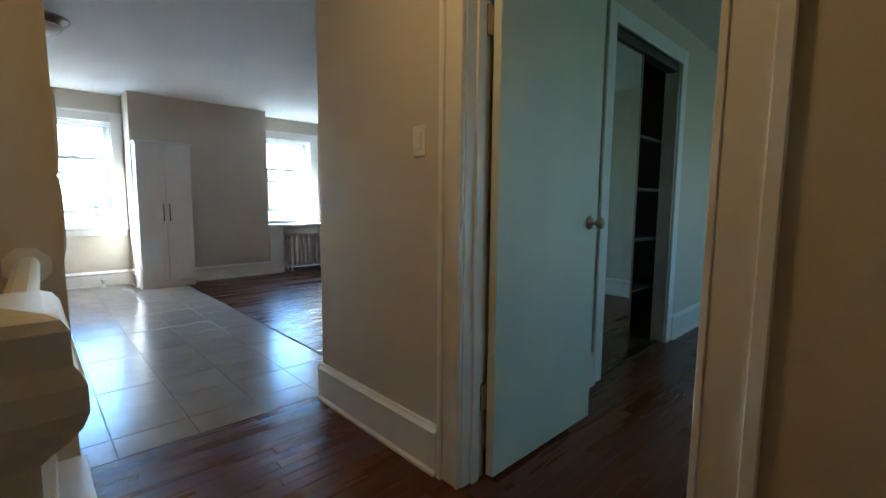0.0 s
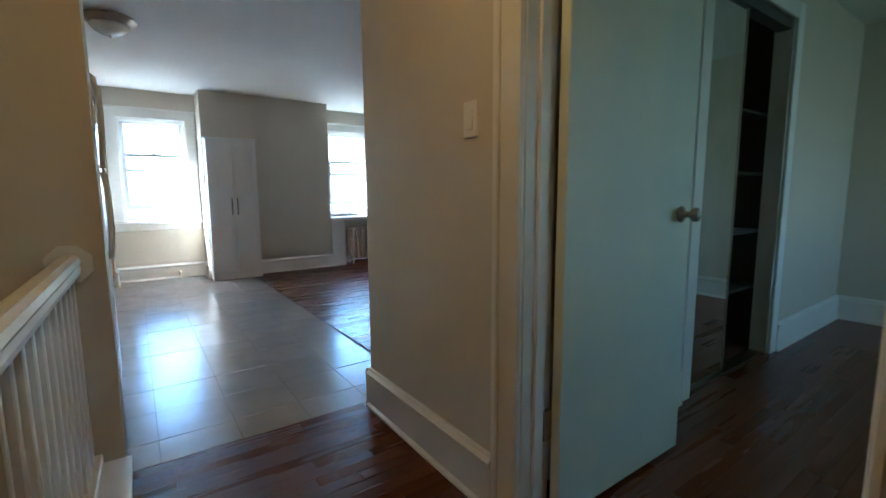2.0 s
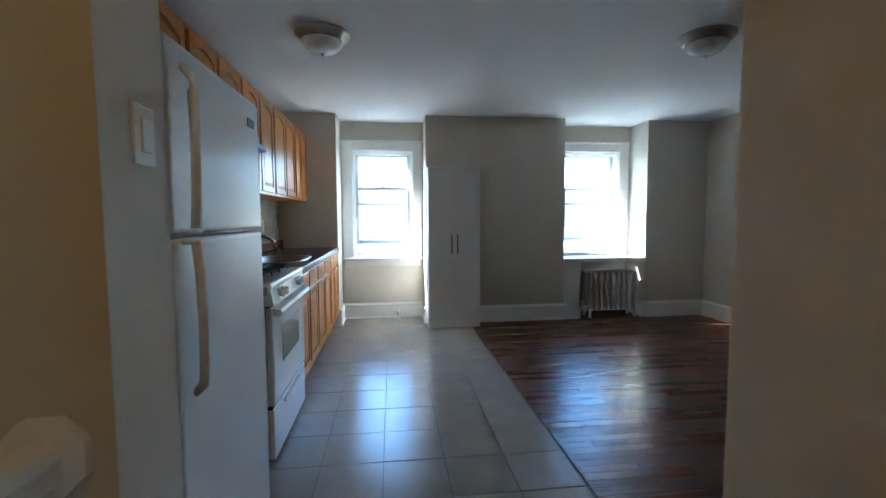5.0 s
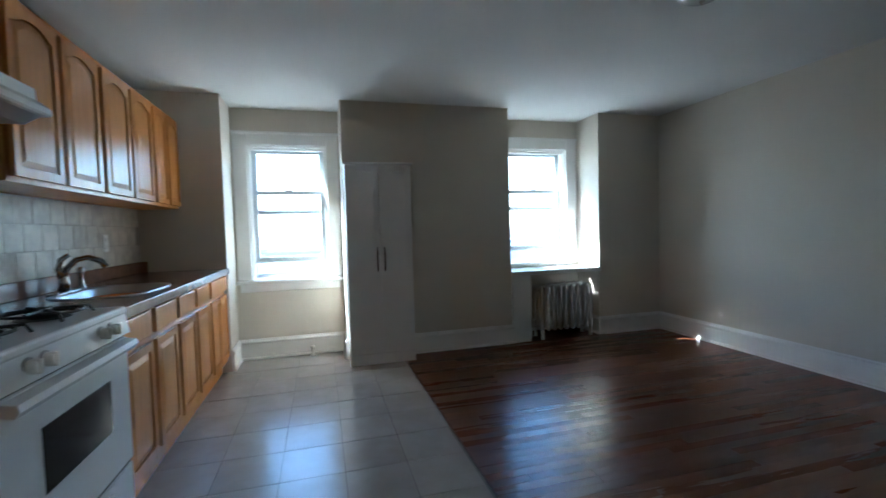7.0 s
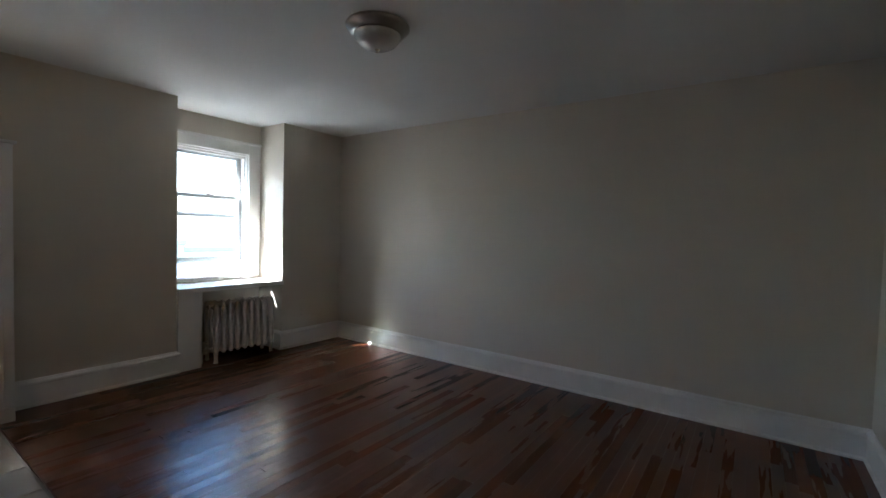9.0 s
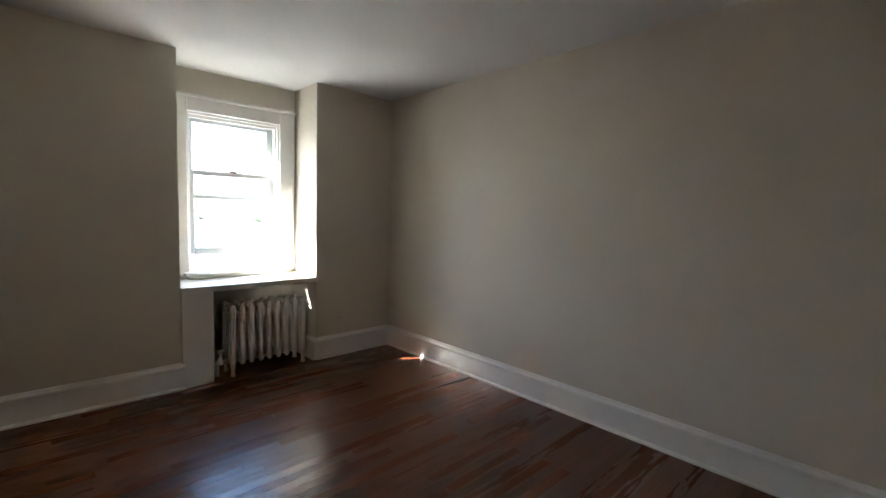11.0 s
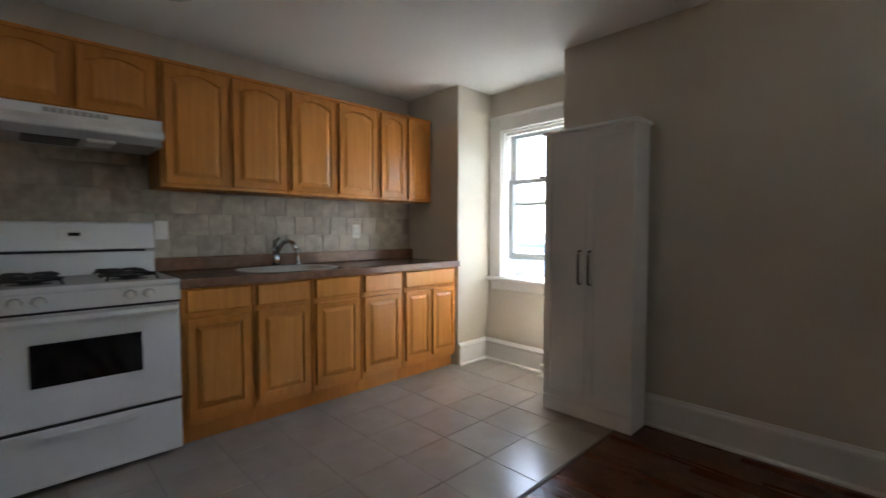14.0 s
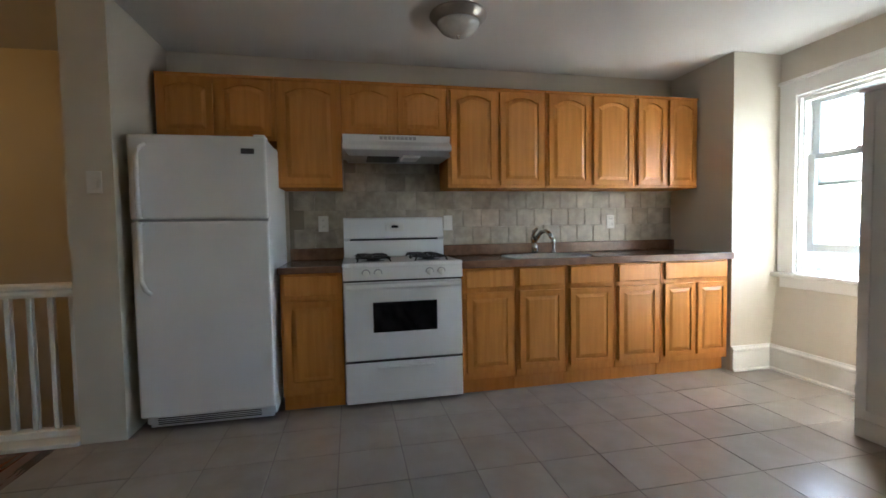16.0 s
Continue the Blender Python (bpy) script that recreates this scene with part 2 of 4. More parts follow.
# window wall: stubs, pier, bay backs with openings
wall("wall_stub_kitchen", (KX - T, 0, 0, A1, AY + 0.14, H))
wall("wall_pier", (P0, 0, 0, P1, AY + 0.14, H))
wall("wall_stub_living", (A2, 0, 0, RX + T, AY + 0.14, H))
for k, (a0, a1) in enumerate(((A1, P0), (P1, A2))):
    w0, w1, z0, z1 = WIN[k]
    wall(f"wall_bay_{k + 1}", (a0, AY, 0, a1, AY + 0.14, z0 - 0.03), (a0, AY, z1, a1, AY + 0.14, H),
         (a0, AY, z0 - 0.03, w0, AY + 0.14, z1), (w1, AY, z0 - 0.03, a1, AY + 0.14, z1))
wall("wall_kitchen", (KX - T, STUB_Y1, 0, KX, 0, H))
wall("wall_living", (RX, BACK - T, 0, RX + T, 0, H))
wall("wall_back_living", (HX + 0.12, BACK - T, 0, RX, BACK, H))
wall("wall_stub_fridge", (-0.08, STUB_Y0, 0, STUB_X, STUB_Y1, H))
# hall wall with the bedroom doorway
wall("wall_hall", (HX, D1 + 0.02, 0, HX + 0.12, HEND, H), (HX, D0 - 0.02, 2.06, HX + 0.12, D1 + 0.02, H), (HX, -8.74, 0, HX + 0.12, D0 - 0.02, H))
wall("wall_hall_end", (-0.2, -8.04, -2.3, HX + 0.12, -7.9, H))
wall("wall_stair", (-0.22, -7.9, -2.3, -0.08, STUB_Y1, H))
wall("wall_stair_low_end", (-0.08, STUB_Y1 - 0.02, -2.3, 0.80, STUB_Y1 + 0.1, -0.004))
wall("wall_stair_low_side", (0.795, -7.9, -2.3, 0.94, STUB_Y1, -0.05))
# bedroom
wall("wall_closet", (HX + 0.12, BED_Y, 0, 3.22, BED_Y + 0.10, H), (4.30, BED_Y, 0, BED_X, BED_Y + 0.10, H), (3.22, BED_Y, 2.12, 4.30, BED_Y + 0.10, H))
wall("wall_bedroom_east", (BED_X, -8.8, 0, BED_X + T, BACK - T, H))
wall("wall_bedroom_south", (HX + 0.12, -8.74, 0, 4.5, -8.6, H), (4.9, -8.74, 0, BED_X, -8.6, H), (4.5, -8.74, 0, 4.9, -8.6, 0.9), (4.5, -8.74, 2.0, 4.9, -8.6, H))
wall("closet_side", (3.06, BED_Y + 0.10, 0, 3.16, BACK - T, H), (4.45, BED_Y + 0.10, 0, 4.55, BACK - T, H), label="closet side wall coloured near-black for the unlit interior", material=M_CLOSET_SHADE)
solid("ceiling", boxes((-0.3, -8.9, H, 6.0, AY + 0.4, H + 0.12)), M_CEIL, "flat white painted plaster ceiling", "ceiling", "structure")

# floor beds under the pieces
solid("subfloor_kitchen", boxes((KX, EDGE_Y, -0.05, EDGE_X, AY, -0.0022)), M_GROUT, "dark grout bed between the floor tiles", "floor", "structure")
solid("subfloor_living", boxes((EDGE_X, BACK, -0.05, RX, AY, -0.004), (HX, BACK, -0.05, EDGE_X, EDGE_Y, -0.004)), M_PLANKGAP, "dark gaps between the floor boards", "floor", "structure")
solid("subfloor_hall", boxes((0.80, -7.9, -0.05, HX, EDGE_Y, -0.004), (-0.08, -7.9, -0.05, 0.80, -6.05, -0.004), (HX, D0, -0.05, HX + 0.12, D1, -0.004)), M_PLANKGAP, "dark gaps between the hall boards", "floor", "structure")
solid("subfloor_bedroom", boxes((HX + 0.12, -8.6, -0.05, BED_X, BED_Y, -0.004), (HX + 0.12, BED_Y + 0.002, -0.05, BED_X, BACK - T, 0.003)), M_PLANKGAP, "dark gaps between the bedroom boards", "floor", "structure")


def baseboard(p0, p1, out, high=0.19, label="white painted wooden baseboard with a moulded top"):
    """A moulded board from p0 to p1 on the floor; out points into the room."""
    o = Vector((*out, 0))
    prof = ((0, 0), (0.034, 0), (0.034, 0.012), (0.022, 0.022), (0.022, high - 0.042), (0.029, high - 0.036), (0.029, high - 0.022), (0.016, high - 0.010), (0.012, high), (0, high))
    bm = bmesh.new()
    prism(bm, [Vector((*p0, 0)) + o * d + Vector((0, 0, z)) for d, z in prof], Vector((*p1, 0)) - Vector((*p0, 0)))
    return solid("baseboard", bm, M_TRIM, label, "baseboard", "structure")


baseboard((P0 + 0.02, 0), (P1 + 0.018, 0), (0, -1))
baseboard((A2, 0), (RX, 0), (0, -1))
baseboard((RX, 0), (RX, BACK), (-1, 0))
baseboard((HX + 0.12, BACK), (RX, BACK), (0, 1))
baseboard((A1, 0.0), (A1, AY), (1, 0))
bm = bmesh.new()
prism(bm, [(A1 + 0.002, AY - 0.001, WIN[0][2] - 0.04), (A1 + 0.002, AY - 0.056, 0.22), (A1 + 0.002, AY - 0.062, 0.0), (A1 + 0.002, AY - 0.001, 0.0)], (P0 - A1 - 0.004, 0, 0))
solid("wall_under_window", bm, M_WALL, "beige plaster leaning outwards below the window sill", "wall", "structure")
baseboard((A1, AY - 0.060), (P0, AY - 0.060), (0, -1))
baseboard((P0, AY), (P0, 0), (-1, 0))
baseboard((A2, 0.30), (A2, -0.02), (-1, 0))
baseboard((HX, D1 + 0.115), (HX, HEND), (-1, 0), 0.20)
baseboard((HX, -7.9), (HX, D0 - 0.13), (-1, 0), 0.20)
baseboard((HX - 0.02, HEND), (HX + 0.12, HEND), (0, 1), 0.20)
baseboard((HX + 0.12, HEND), (HX + 0.12, BACK), (1, 0), 0.20)
baseboard((4.40, BED_Y), (BED_X, BED_Y), (0, -1), 0.20)
baseboard((BED_X, BED_Y), (BED_X, -8.6), (-1, 0), 0.20)
baseboard((2.0, BED_Y), (3.12, BED_Y), (0, -1), 0.20)


# ---- windows ----
def sash(parent, name, x0, x1, z0, z1, y, rail=0.052, bottom=0.06):
    t = 0.034
    fr = part(name, boxes((x0, y, z0, x0 + rail, y + t, z1), (x1 - rail, y, z0, x1, y + t, z1), (x0 + rail, y, z0, x1 - rail, y + t, z0 + bottom),
                          (x0 + rail, y, z1 - rail * 0.8, x1 - rail, y + t, z1), bevel=0.004), M_SASH, parent)
    pane = part("pane", boxes((x0 + rail - 0.005, y + 0.012, z0 + bottom - 0.005, x1 - rail + 0.005, y + 0.018, z1 - rail * 0.8 + 0.005)), M_GLASS, fr)
    pane.visible_shadow = False
    return fr


def window(k, a0, a1, deep):
    w0, w1, z0, z1 = WIN[k]
    y = AY
    w = thing(f"window_{k + 1}", ((w0 + w1) / 2, y, z0), "white painted double-hung wooden window with its lower sash raised a little", "window", kind="structure")
    part("casing", boxes((a0 + 0.012, y - 0.022, z0, w0 + 0.008, y, z1 + 0.115), bevel=0.004), M_TRIM, w)
    part("casing", boxes((w1 - 0.008, y - 0.022, z0, a1 - 0.012, y, z1 + 0.115), bevel=0.004), M_TRIM, w)
    part("head_casing", boxes((w0 + 0.008, y - 0.022, z1 - 0.005, w1 - 0.008, y, z1 + 0.115), (a0 + 0.004, y - 0.034, z1 + 0.10, a1 - 0.004, y, z1 + 0.125), bevel=0.004), M_TRIM, w)
    if deep:
        # invented slit in the sill lets a sun stripe fall beside the radiator
        part("window_sill", boxes((a0 + 0.002, -0.035, 0.690, a1 - 0.002, 0.234, 0.730), (a0 + 0.002, 0.234, 0.690, 4.122, 0.272, 0.730), (4.282, 0.234, 0.690, a1 - 0.002, 0.272, 0.730), (a0 + 0.002, 0.272, 0.690, a1 - 0.002, y, 0.730)), M_TRIM, w, "deep white painted sill over the radiator")
        part("stool", boxes((w0 - 0.03, y - 0.09, 0.760, w1 + 0.03, y, 0.785), (w0 - 0.01, y - 0.05, 0.730, w1 + 0.01, y, 0.760), bevel=0.005), M_TRIM, w)
    else:
        part("window_sill", boxes((a0 + 0.002, y - 0.075, z0 - 0.035, a1 - 0.002, y + 0.02, z0 - 0.003), bevel=0.006), M_TRIM, w)
        part("apron", boxes((a0 + 0.03, y - 0.018, z0 - 0.115, a1 - 0.03, y, z0 - 0.037), bevel=0.004), M_TRIM, w)
    # jambs through the wall, with parting stops
    part("jamb", boxes((w0, y, z0, w0 + 0.022, y + 0.14, z1), (w0 + 0.022, y + 0.03, z0, w0 + 0.034, y + 0.065, z1), bevel=0.002), M_TRIM, w)
    part("jamb", boxes((w1 - 0.022, y, z0, w1, y + 0.14, z1), (w1 - 0.034, y + 0.03, z0, w1 - 0.022, y + 0.065, z1), bevel=0.002), M_TRIM, w)
    part("head_jamb", boxes((w0 + 0.022, y, z1 - 0.022, w1 - 0.022, y + 0.14, z1), (w0 + 0.022, y + 0.03, z1 - 0.045, w1 - 0.022, y + 0.065, z1 - 0.022)), M_TRIM, w)
    part("outer_sill", boxes((w0 + 0.022, y, z0 - 0.03, w1 - 0.022, y + 0.19, z0 + 0.004), bevel=0.003), M_TRIM, w)
    s0, s1 = w0 + 0.024, w1 - 0.024
    low = sash(w, "lower_sash", s0, s1, z0 + 0.155, 1.605, y + 0.070)
    part("sash_lock", boxes(((s0 + s1) / 2 - 0.03, y + 0.062, 1.597, (s0 + s1) / 2 + 0.03, y + 0.088, 1.616), bevel=0.004), M_BRONZE, low, "small dark metal sash lock")
    sash(w, "upper_sash", s0, s1, 1.375, z1 - 0.024, y + 0.112, bottom=0.034)
    fr = part("storm_frame", boxes((s0, y + 0.150, z0 + 0.004, s0 + 0.016, y + 0.165, z1 - 0.024), (s1 - 0.016, y + 0.150, z0 + 0.004, s1, y + 0.165, z1 - 0.024),
                                   (s0 + 0.016, y + 0.150, z0 + 0.004, s1 - 0.016, y + 0.165, z0 + 0.045), (s0 + 0.016, y + 0.150, z1 - 0.06, s1 - 0.016, y + 0.165, z1 - 0.024),
                                   (s0 + 0.016, y + 0.150, 1.40, s1 - 0.016, y + 0.165, 1.425), bevel=0.002), M_STEEL, w, "aluminium storm window frame")
    return w


window(0, A1, P0, False)
window(1, P1, A2, True)
solid("radiator_side_panel", boxes((P1 + 0.002, -0.018, 0, 3.535, 0.02, 0.688), bevel=0.003), M_TRIM, "white painted wooden panel beside the radiator", "panel", "structure")


# ---- doorway, casing and bedroom door ----
def casing_leg(y0, y1, side):
    x = HX
    bm = boxes((x - 0.018, y0, 0, x, y1, 2.15), bevel=0.004)
    ys = y0 if side > 0 else y1
    box(bm, x - 0.030, ys - 0.004, 0, x - 0.016, ys + side * 0.030, 2.15, bevel=0.004)
    ye = y1 if side > 0 else y0
    box(bm, x - 0.024, ye - side * 0.018, 0, x - 0.016, ye, 2.15, bevel=0.003)
    return bm


dw = thing("door_1", (HX + 0.06, (D0 + D1) / 2, 0), "white painted door frame of the bedroom doorway", "door frame", kind="structure")
part("casing", casing_leg(D1 - 0.005, D1 + 0.110, -1), M_TRIM, dw)
part("casing", casing_leg(D0 - 0.125, D0 + 0.005, 1), M_TRIM, dw)
part("head_casing", boxes((HX - 0.020, D0 + 0.005, 2.045, HX, D1 - 0.005, 2.155), bevel=0.004), M_TRIM, dw)
part("jamb", boxes((HX - 0.002, D1 - 0.008, 0, HX + 0.125, D1 + 0.018, 2.05), (HX + 0.045, D1 - 0.020, 0, HX + 0.085, D1 - 0.008, 2.04), bevel=0.002), M_TRIM, dw)
part("jamb", boxes((HX - 0.002, D0 - 0.018, 0, HX + 0.125, D0 + 0.008, 2.05), (HX + 0.045, D0 + 0.008, 0, HX + 0.085, D0 + 0.020, 2.04), bevel=0.002), M_TRIM, dw)
part("head_jamb", boxes((HX - 0.002, D0 + 0.01, 2.03, HX + 0.125, D1 - 0.01, 2.058)), M_TRIM, dw)

door = thing("bedroom_door", (HX + 0.135, -5.445, 0), "pale flush door painted white, standing wide open into the bedroom", "door")
part("leaf", boxes((1.962, -5.480, 0.015, 2.712, -5.443, 2.025), bevel=0.003), M_DOOR, door)
for z in (0.335, 1.72):
    h = part("hinge", boxes((1.930, -5.444, z - 0.05, 1.968, -5.437, z + 0.05), (1.930, -5.435, z - 0.05, 1.937, -5.427, z + 0.05), bevel=0.001), M_NICKEL, door, "paint-spattered steel hinge")
    bm = bmesh.new()
    tube(bm, [(1.948, -5.437, z - 0.052), (1.948, -5.437, z + 0.052)], 0.007)
    part("pin", bm, M_NICKEL, h)
for s in (-1, 1):
    bm = bmesh.new()
    y = -5.480 if s < 0 else -5.443
    lathe(bm, (2.636, y, 0.99), [(0.032, 0), (0.031, s * 0.006), (0.014, s * 0.010), (0.011, s * 0.030), (0.018, s * 0.038), (0.027, s * 0.050), (0.026, s * 0.062), (0.016, s * 0.070), (0.002, s * 0.072)], "y")
    part("door_knob", bm, M_NICKEL, door, "brushed nickel door knob", True)

# closet
cl = thing("closet_frame", (3.80, BED_Y, 0), "white painted closet opening with a sliding door track", "closet frame", kind="structure")
part("casing", boxes((4.295, BED_Y - 0.02, 0, 4.39, BED_Y, 2.21), bevel=0.004), M_TRIM, cl)
part("casing", boxes((3.13, BED_Y - 0.02, 0, 3.225, BED_Y, 2.21), bevel=0.004), M_TRIM, cl)
part("head_casing", boxes((3.225, BED_Y - 0.02, 2.11, 4.295, BED_Y, 2.21), bevel=0.004), M_TRIM, cl)
part("jamb", boxes((4.285, BED_Y, 0, 4.30, BED_Y + 0.10, 2.12), (3.22, BED_Y, 0, 3.235, BED_Y + 0.10, 2.12)), M_TRIM, cl)
part("top_track", boxes((3.235, BED_Y + 0.012, 2.055, 4.285, BED_Y + 0.085, 2.115)), M_DARKGREY, cl, "dark metal sliding door track")
part("bottom_track", boxes((3.235, BED_Y + 0.015, 0.0, 4.285, BED_Y + 0.085, 0.012)), M_NICKEL, cl, "low metal sliding door track")
mr = thing("sliding_mirror_door", (3.48, BED_Y + 0.04, 0.014), "tall mirrored sliding closet door with a thin metal edge", "closet door")
part("mirror", boxes((3.25, BED_Y + 0.030, 0.03, 3.70, BED_Y + 0.036, 2.045)), M_MIRROR, mr, "silvered mirror panel")
part("frame", boxes((3.24, BED_Y + 0.026, 0.014, 3.25, BED_Y + 0.055, 2.054), (3.70, BED_Y + 0.026, 0.014, 3.712, BED_Y + 0.055, 2.054), (3.25, BED_Y + 0.037, 0.014, 3.70, BED_Y + 0.055, 2.054)), M_NICKEL, mr)
# shelves share the near-black colour that stands for the closet's shade
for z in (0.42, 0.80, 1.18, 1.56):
    sh = solid("closet_shelf", boxes((3.165, BED_Y + 0.13, z, 4.448, BACK - T - 0.003, z + 0.02), bevel=0.002), M_CLOSET_SHADE, "closet shelf coloured near-black for its shade, between the side walls", "shelf", group="closet shelves")

# ---- stairwell ----
for i in range(8):
    z, y = -0.19 * (i + 1), -6.05 + 0.225 * i
    st = thing("stair_step", (0.38, y, z), "painted wooden stair step going down beside the wall", "stair", group="stair steps", kind="structure")
    part("tread", boxes((-0.078, y, z - 0.03, 0.79, y + 0.25, z), bevel=0.006), M_PLANK, st)
    part("riser", boxes((-0.078, y, z, 0.79, y + 0.018, z + 0.188)), M_TRIM, st)
bm = bmesh.new()
prism(bm, [(-0.078, -6.05, 0.10), (-0.078, -4.22, -1.45), (-0.078, -4.22, -1.75), (-0.078, -6.05, -0.20)], (0.018, 0, 0))
solid("stair_skirt", bm, M_TRIM, "white painted stair skirt board along the wall", "skirt board", "structure")
solid("stair_fascia", boxes((0.795, -6.0, -0.28, 0.812, STUB_Y0 - 0.002, 0.0), (0.66, -6.0, -0.002, 0.835, STUB_Y0 - 0.002, 0.022), bevel=0.003), M_TRIM, "white painted edge board of the stairwell", "trim", "structure")

rail = thing("stair_railing", (0.735, -5.0, 0.022), "white painted stairwell railing with rounded handrail and square balusters", "railing")
RXA, RXC = 0.672, 0.708   # the rail's line at the newel and at the wall
prof = [(-0.030, 0), (-0.034, 0.018), (-0.030, 0.034), (-0.036, 0.046), (-0.030, 0.064), (-0.014, 0.074), (0.014, 0.074), (0.030, 0.064), (0.036, 0.046), (0.030, 0.034), (0.034, 0.018), (0.030, 0)]
bm = bmesh.new()
prism(bm, [(RXA + a, -5.97, 0.775 + b) for a, b in prof], (RXC - RXA, STUB_Y0 + 5.97 - 0.004, 0.012))
part("handrail", bm, M_TRIM, rail, "", False)
bm = bmesh.new()
prism(bm, [(RXC + 0.075 * math.cos(math.pi / 4 * k + math.pi / 8), STUB_Y0 - 0.022, 0.825 + 0.075 * math.sin(math.pi / 4 * k + math.pi / 8)) for k in range(8)], (0, 0.020, 0))
part("rosette", bm, M_TRIM, rail, "octagonal wall rosette")
bm = bmesh.new()
prism(bm, [(RXA + a, -5.97, b) for a, b in ((-0.035, 0.024), (-0.035, 0.055), (-0.030, 0.060), (0.030, 0.060), (0.035, 0.055), (0.035, 0.024))], (RXC - RXA, STUB_Y0 + 5.97 - 0.004, 0))
part("shoe_rail", bm, M_TRIM, rail)
for i in range(17):
    y = STUB_Y0 - 0.06 - i * 0.101
    x = RXC + (RXA - RXC) * (STUB_Y0 - y) / (STUB_Y0 + 5.97)
    part("baluster", boxes((x - 0.014, y - 0.014, 0.060, x + 0.014, y + 0.014, 0.784), bevel=0.003), M_TRIM, rail)

nw = thing("newel_post", (0.664, -6.03, 0), "white painted square newel post with a stepped moulded cap", "newel post")
nx, ny = 0.664, -6.03


def square_tiers(bm, tiers):
    prev = None
    for half, z in tiers:
        loop = [bm.verts.new((nx + sx * half, ny + sy * half, z)) for sx, sy in ((-1, -1), (1, -1), (1, 1), (-1, 1))]
        if prev:
            for k in range(4):
                bm.faces.new((prev[k], prev[(k + 1) % 4], loop[(k + 1) % 4], loop[k]))
        else:
            bm.faces.new(loop)
        prev = loop
    bm.faces.new(prev)
    return bm


part("shaft", boxes((nx - 0.045, ny - 0.045, 0, nx + 0.045, ny + 0.045, 0.885), bevel=0.004), M_TRIM, nw)
bm = square_tiers(bmesh.new(), [(0.047, 0.82), (0.047, 0.880), (0.053, 0.888), (0.064, 0.900), (0.072, 0.912), (0.076, 0.924), (0.076, 0.944), (0.072, 0.954), (0.069, 0.958), (0.069, 0.984), (0.064, 0.992), (0.056, 0.996), (0.030, 1.000)])
part("cap", bm, M_TRIM, nw)

# ---- kitchen ----
FX = 0.662           # face of the base cabinets
UX = 0.352           # face of the wall cabinets


def cabinet_door(parent, x, y0, y1, z0, z1, arch=0.0):
    """A framed door with a raised panel; arch lifts the middle of the panel's top."""
    x += 0.003
    st, t = 0.038 if y1 - y0 > 0.26 else 0.034, 0.019
    n = 18
    iy0, iy1, iz0, iz1 = y0 + st, y1 - st, z0 + st, z1 - st - arch

    def loop(g, xx):
        pts = [(xx, iy0 + g, iz0 + g), (xx, iy1 - g, iz0 + g)]
        for k in range(n + 1):
            u = k / n
            yy = iy1 - g + (iy0 + g - iy1 + g) * u
            s = min(max((u - 0.07) / 0.86, 0.0), 1.0)
            pts.append((xx, yy, iz1 - g + arch * math.sin(math.pi * s) ** 0.75))
        return pts
    inner = loop(0, x)
    outer = [(x, y0, z0), (x, y1, z0)] + [(x, y1 + (y0 - y1) * k / n, z1) for k in range(n + 1)]
    bm = bmesh.new()
    ringed(bm, outer, inner, (t, 0, 0))
    bmesh.ops.bevel(bm, geom=[e for e in bm.edges if all(abs(v.co.x - x - t) < 1e-5 for v in e.verts) and len(e.link_faces) == 2 and e.calc_face_angle(0) > 0.5], offset=0.005, segments=2, affect="EDGES")
    d = part("door", bm, M_OAK, parent)
    bm = bmesh.new()
    loops = [[bm.verts.new(p) for p in loop(g, x + dx)] for g, dx in ((-0.002, 0.0105), (0.005, 0.0105), (0.027, 0.0176), (0.030, 0.0182))]
    for a, b in zip(loops, loops[1:]):
        for k in range(len(a)):
            bm.faces.new((a[k], a[(k + 1) % len(a)], b[(k + 1) % len(a)], b[k]))
    bm.faces.new(loops[-1])
    bm.faces.new(loops[0])
    part("panel", bm, M_OAKIN, d)
    return d


def base_cabinet(y0, y1, doors, label):
    c = thing("base_cabinet", ((KX + FX) / 2, (y0 + y1) / 2, 0), label, "cabinet", "base cabinets along the kitchen wall")
    part("body", boxes((KX + 0.004, y0 + 0.001, 0.10, FX, y1 - 0.001, 0.855), bevel=0.002), M_OAK, c)
    part("plinth", boxes((KX + 0.004, y0 + 0.001, 0, FX - 0.045, y1 - 0.001, 0.10)), M_OAK, c)
    g = 0.026
    part("drawer_front", boxes((FX + 0.002, y0 + g, 0.720, FX + 0.022, y1 - g, 0.838), bevel=0.004, seg=2), M_OAKIN, c)
    if doors == 1:
        cabinet_door(c, FX, y0 + g, y1 - g, 0.152, 0.686)
    else:
        m = (y0 + y1) / 2
        cabinet_door(c, FX, y0 + g, m - 0.012, 0.152, 0.686)
        cabinet_door(c, FX, m + 0.012, y1 - g, 0.152, 0.686)
    return c


def wall_cabinet(y0, y1, z0, z1, doors, label, arch=0.034):
    c = thing("wall_cabinet", ((KX + UX) / 2, (y0 + y1) / 2, z0), label, "cabinet", "wall cabinets above the counter")
    part("body", boxes((KX + 0.004, y0 + 0.001, z0, UX, y1 - 0.001, z1), bevel=0.002), M_OAK, c)
    part("top_trim", boxes((UX, y0 + 0.001, z1 - 0.022, UX + 0.010, y1 - 0.001, z1), bevel=0.003), M_OAK, c)
    g, n = 0.025, doors
    for k in range(n):
        a, b = y0 + (y1 - y0) * k / n, y0 + (y1 - y0) * (k + 1) / n
        cabinet_door(c, UX, a + g * (1 if k == 0 else 0.7), b - g * (1 if k == n - 1 else 0.7), z0 + 0.022, z1 - 0.030, arch)
    return c


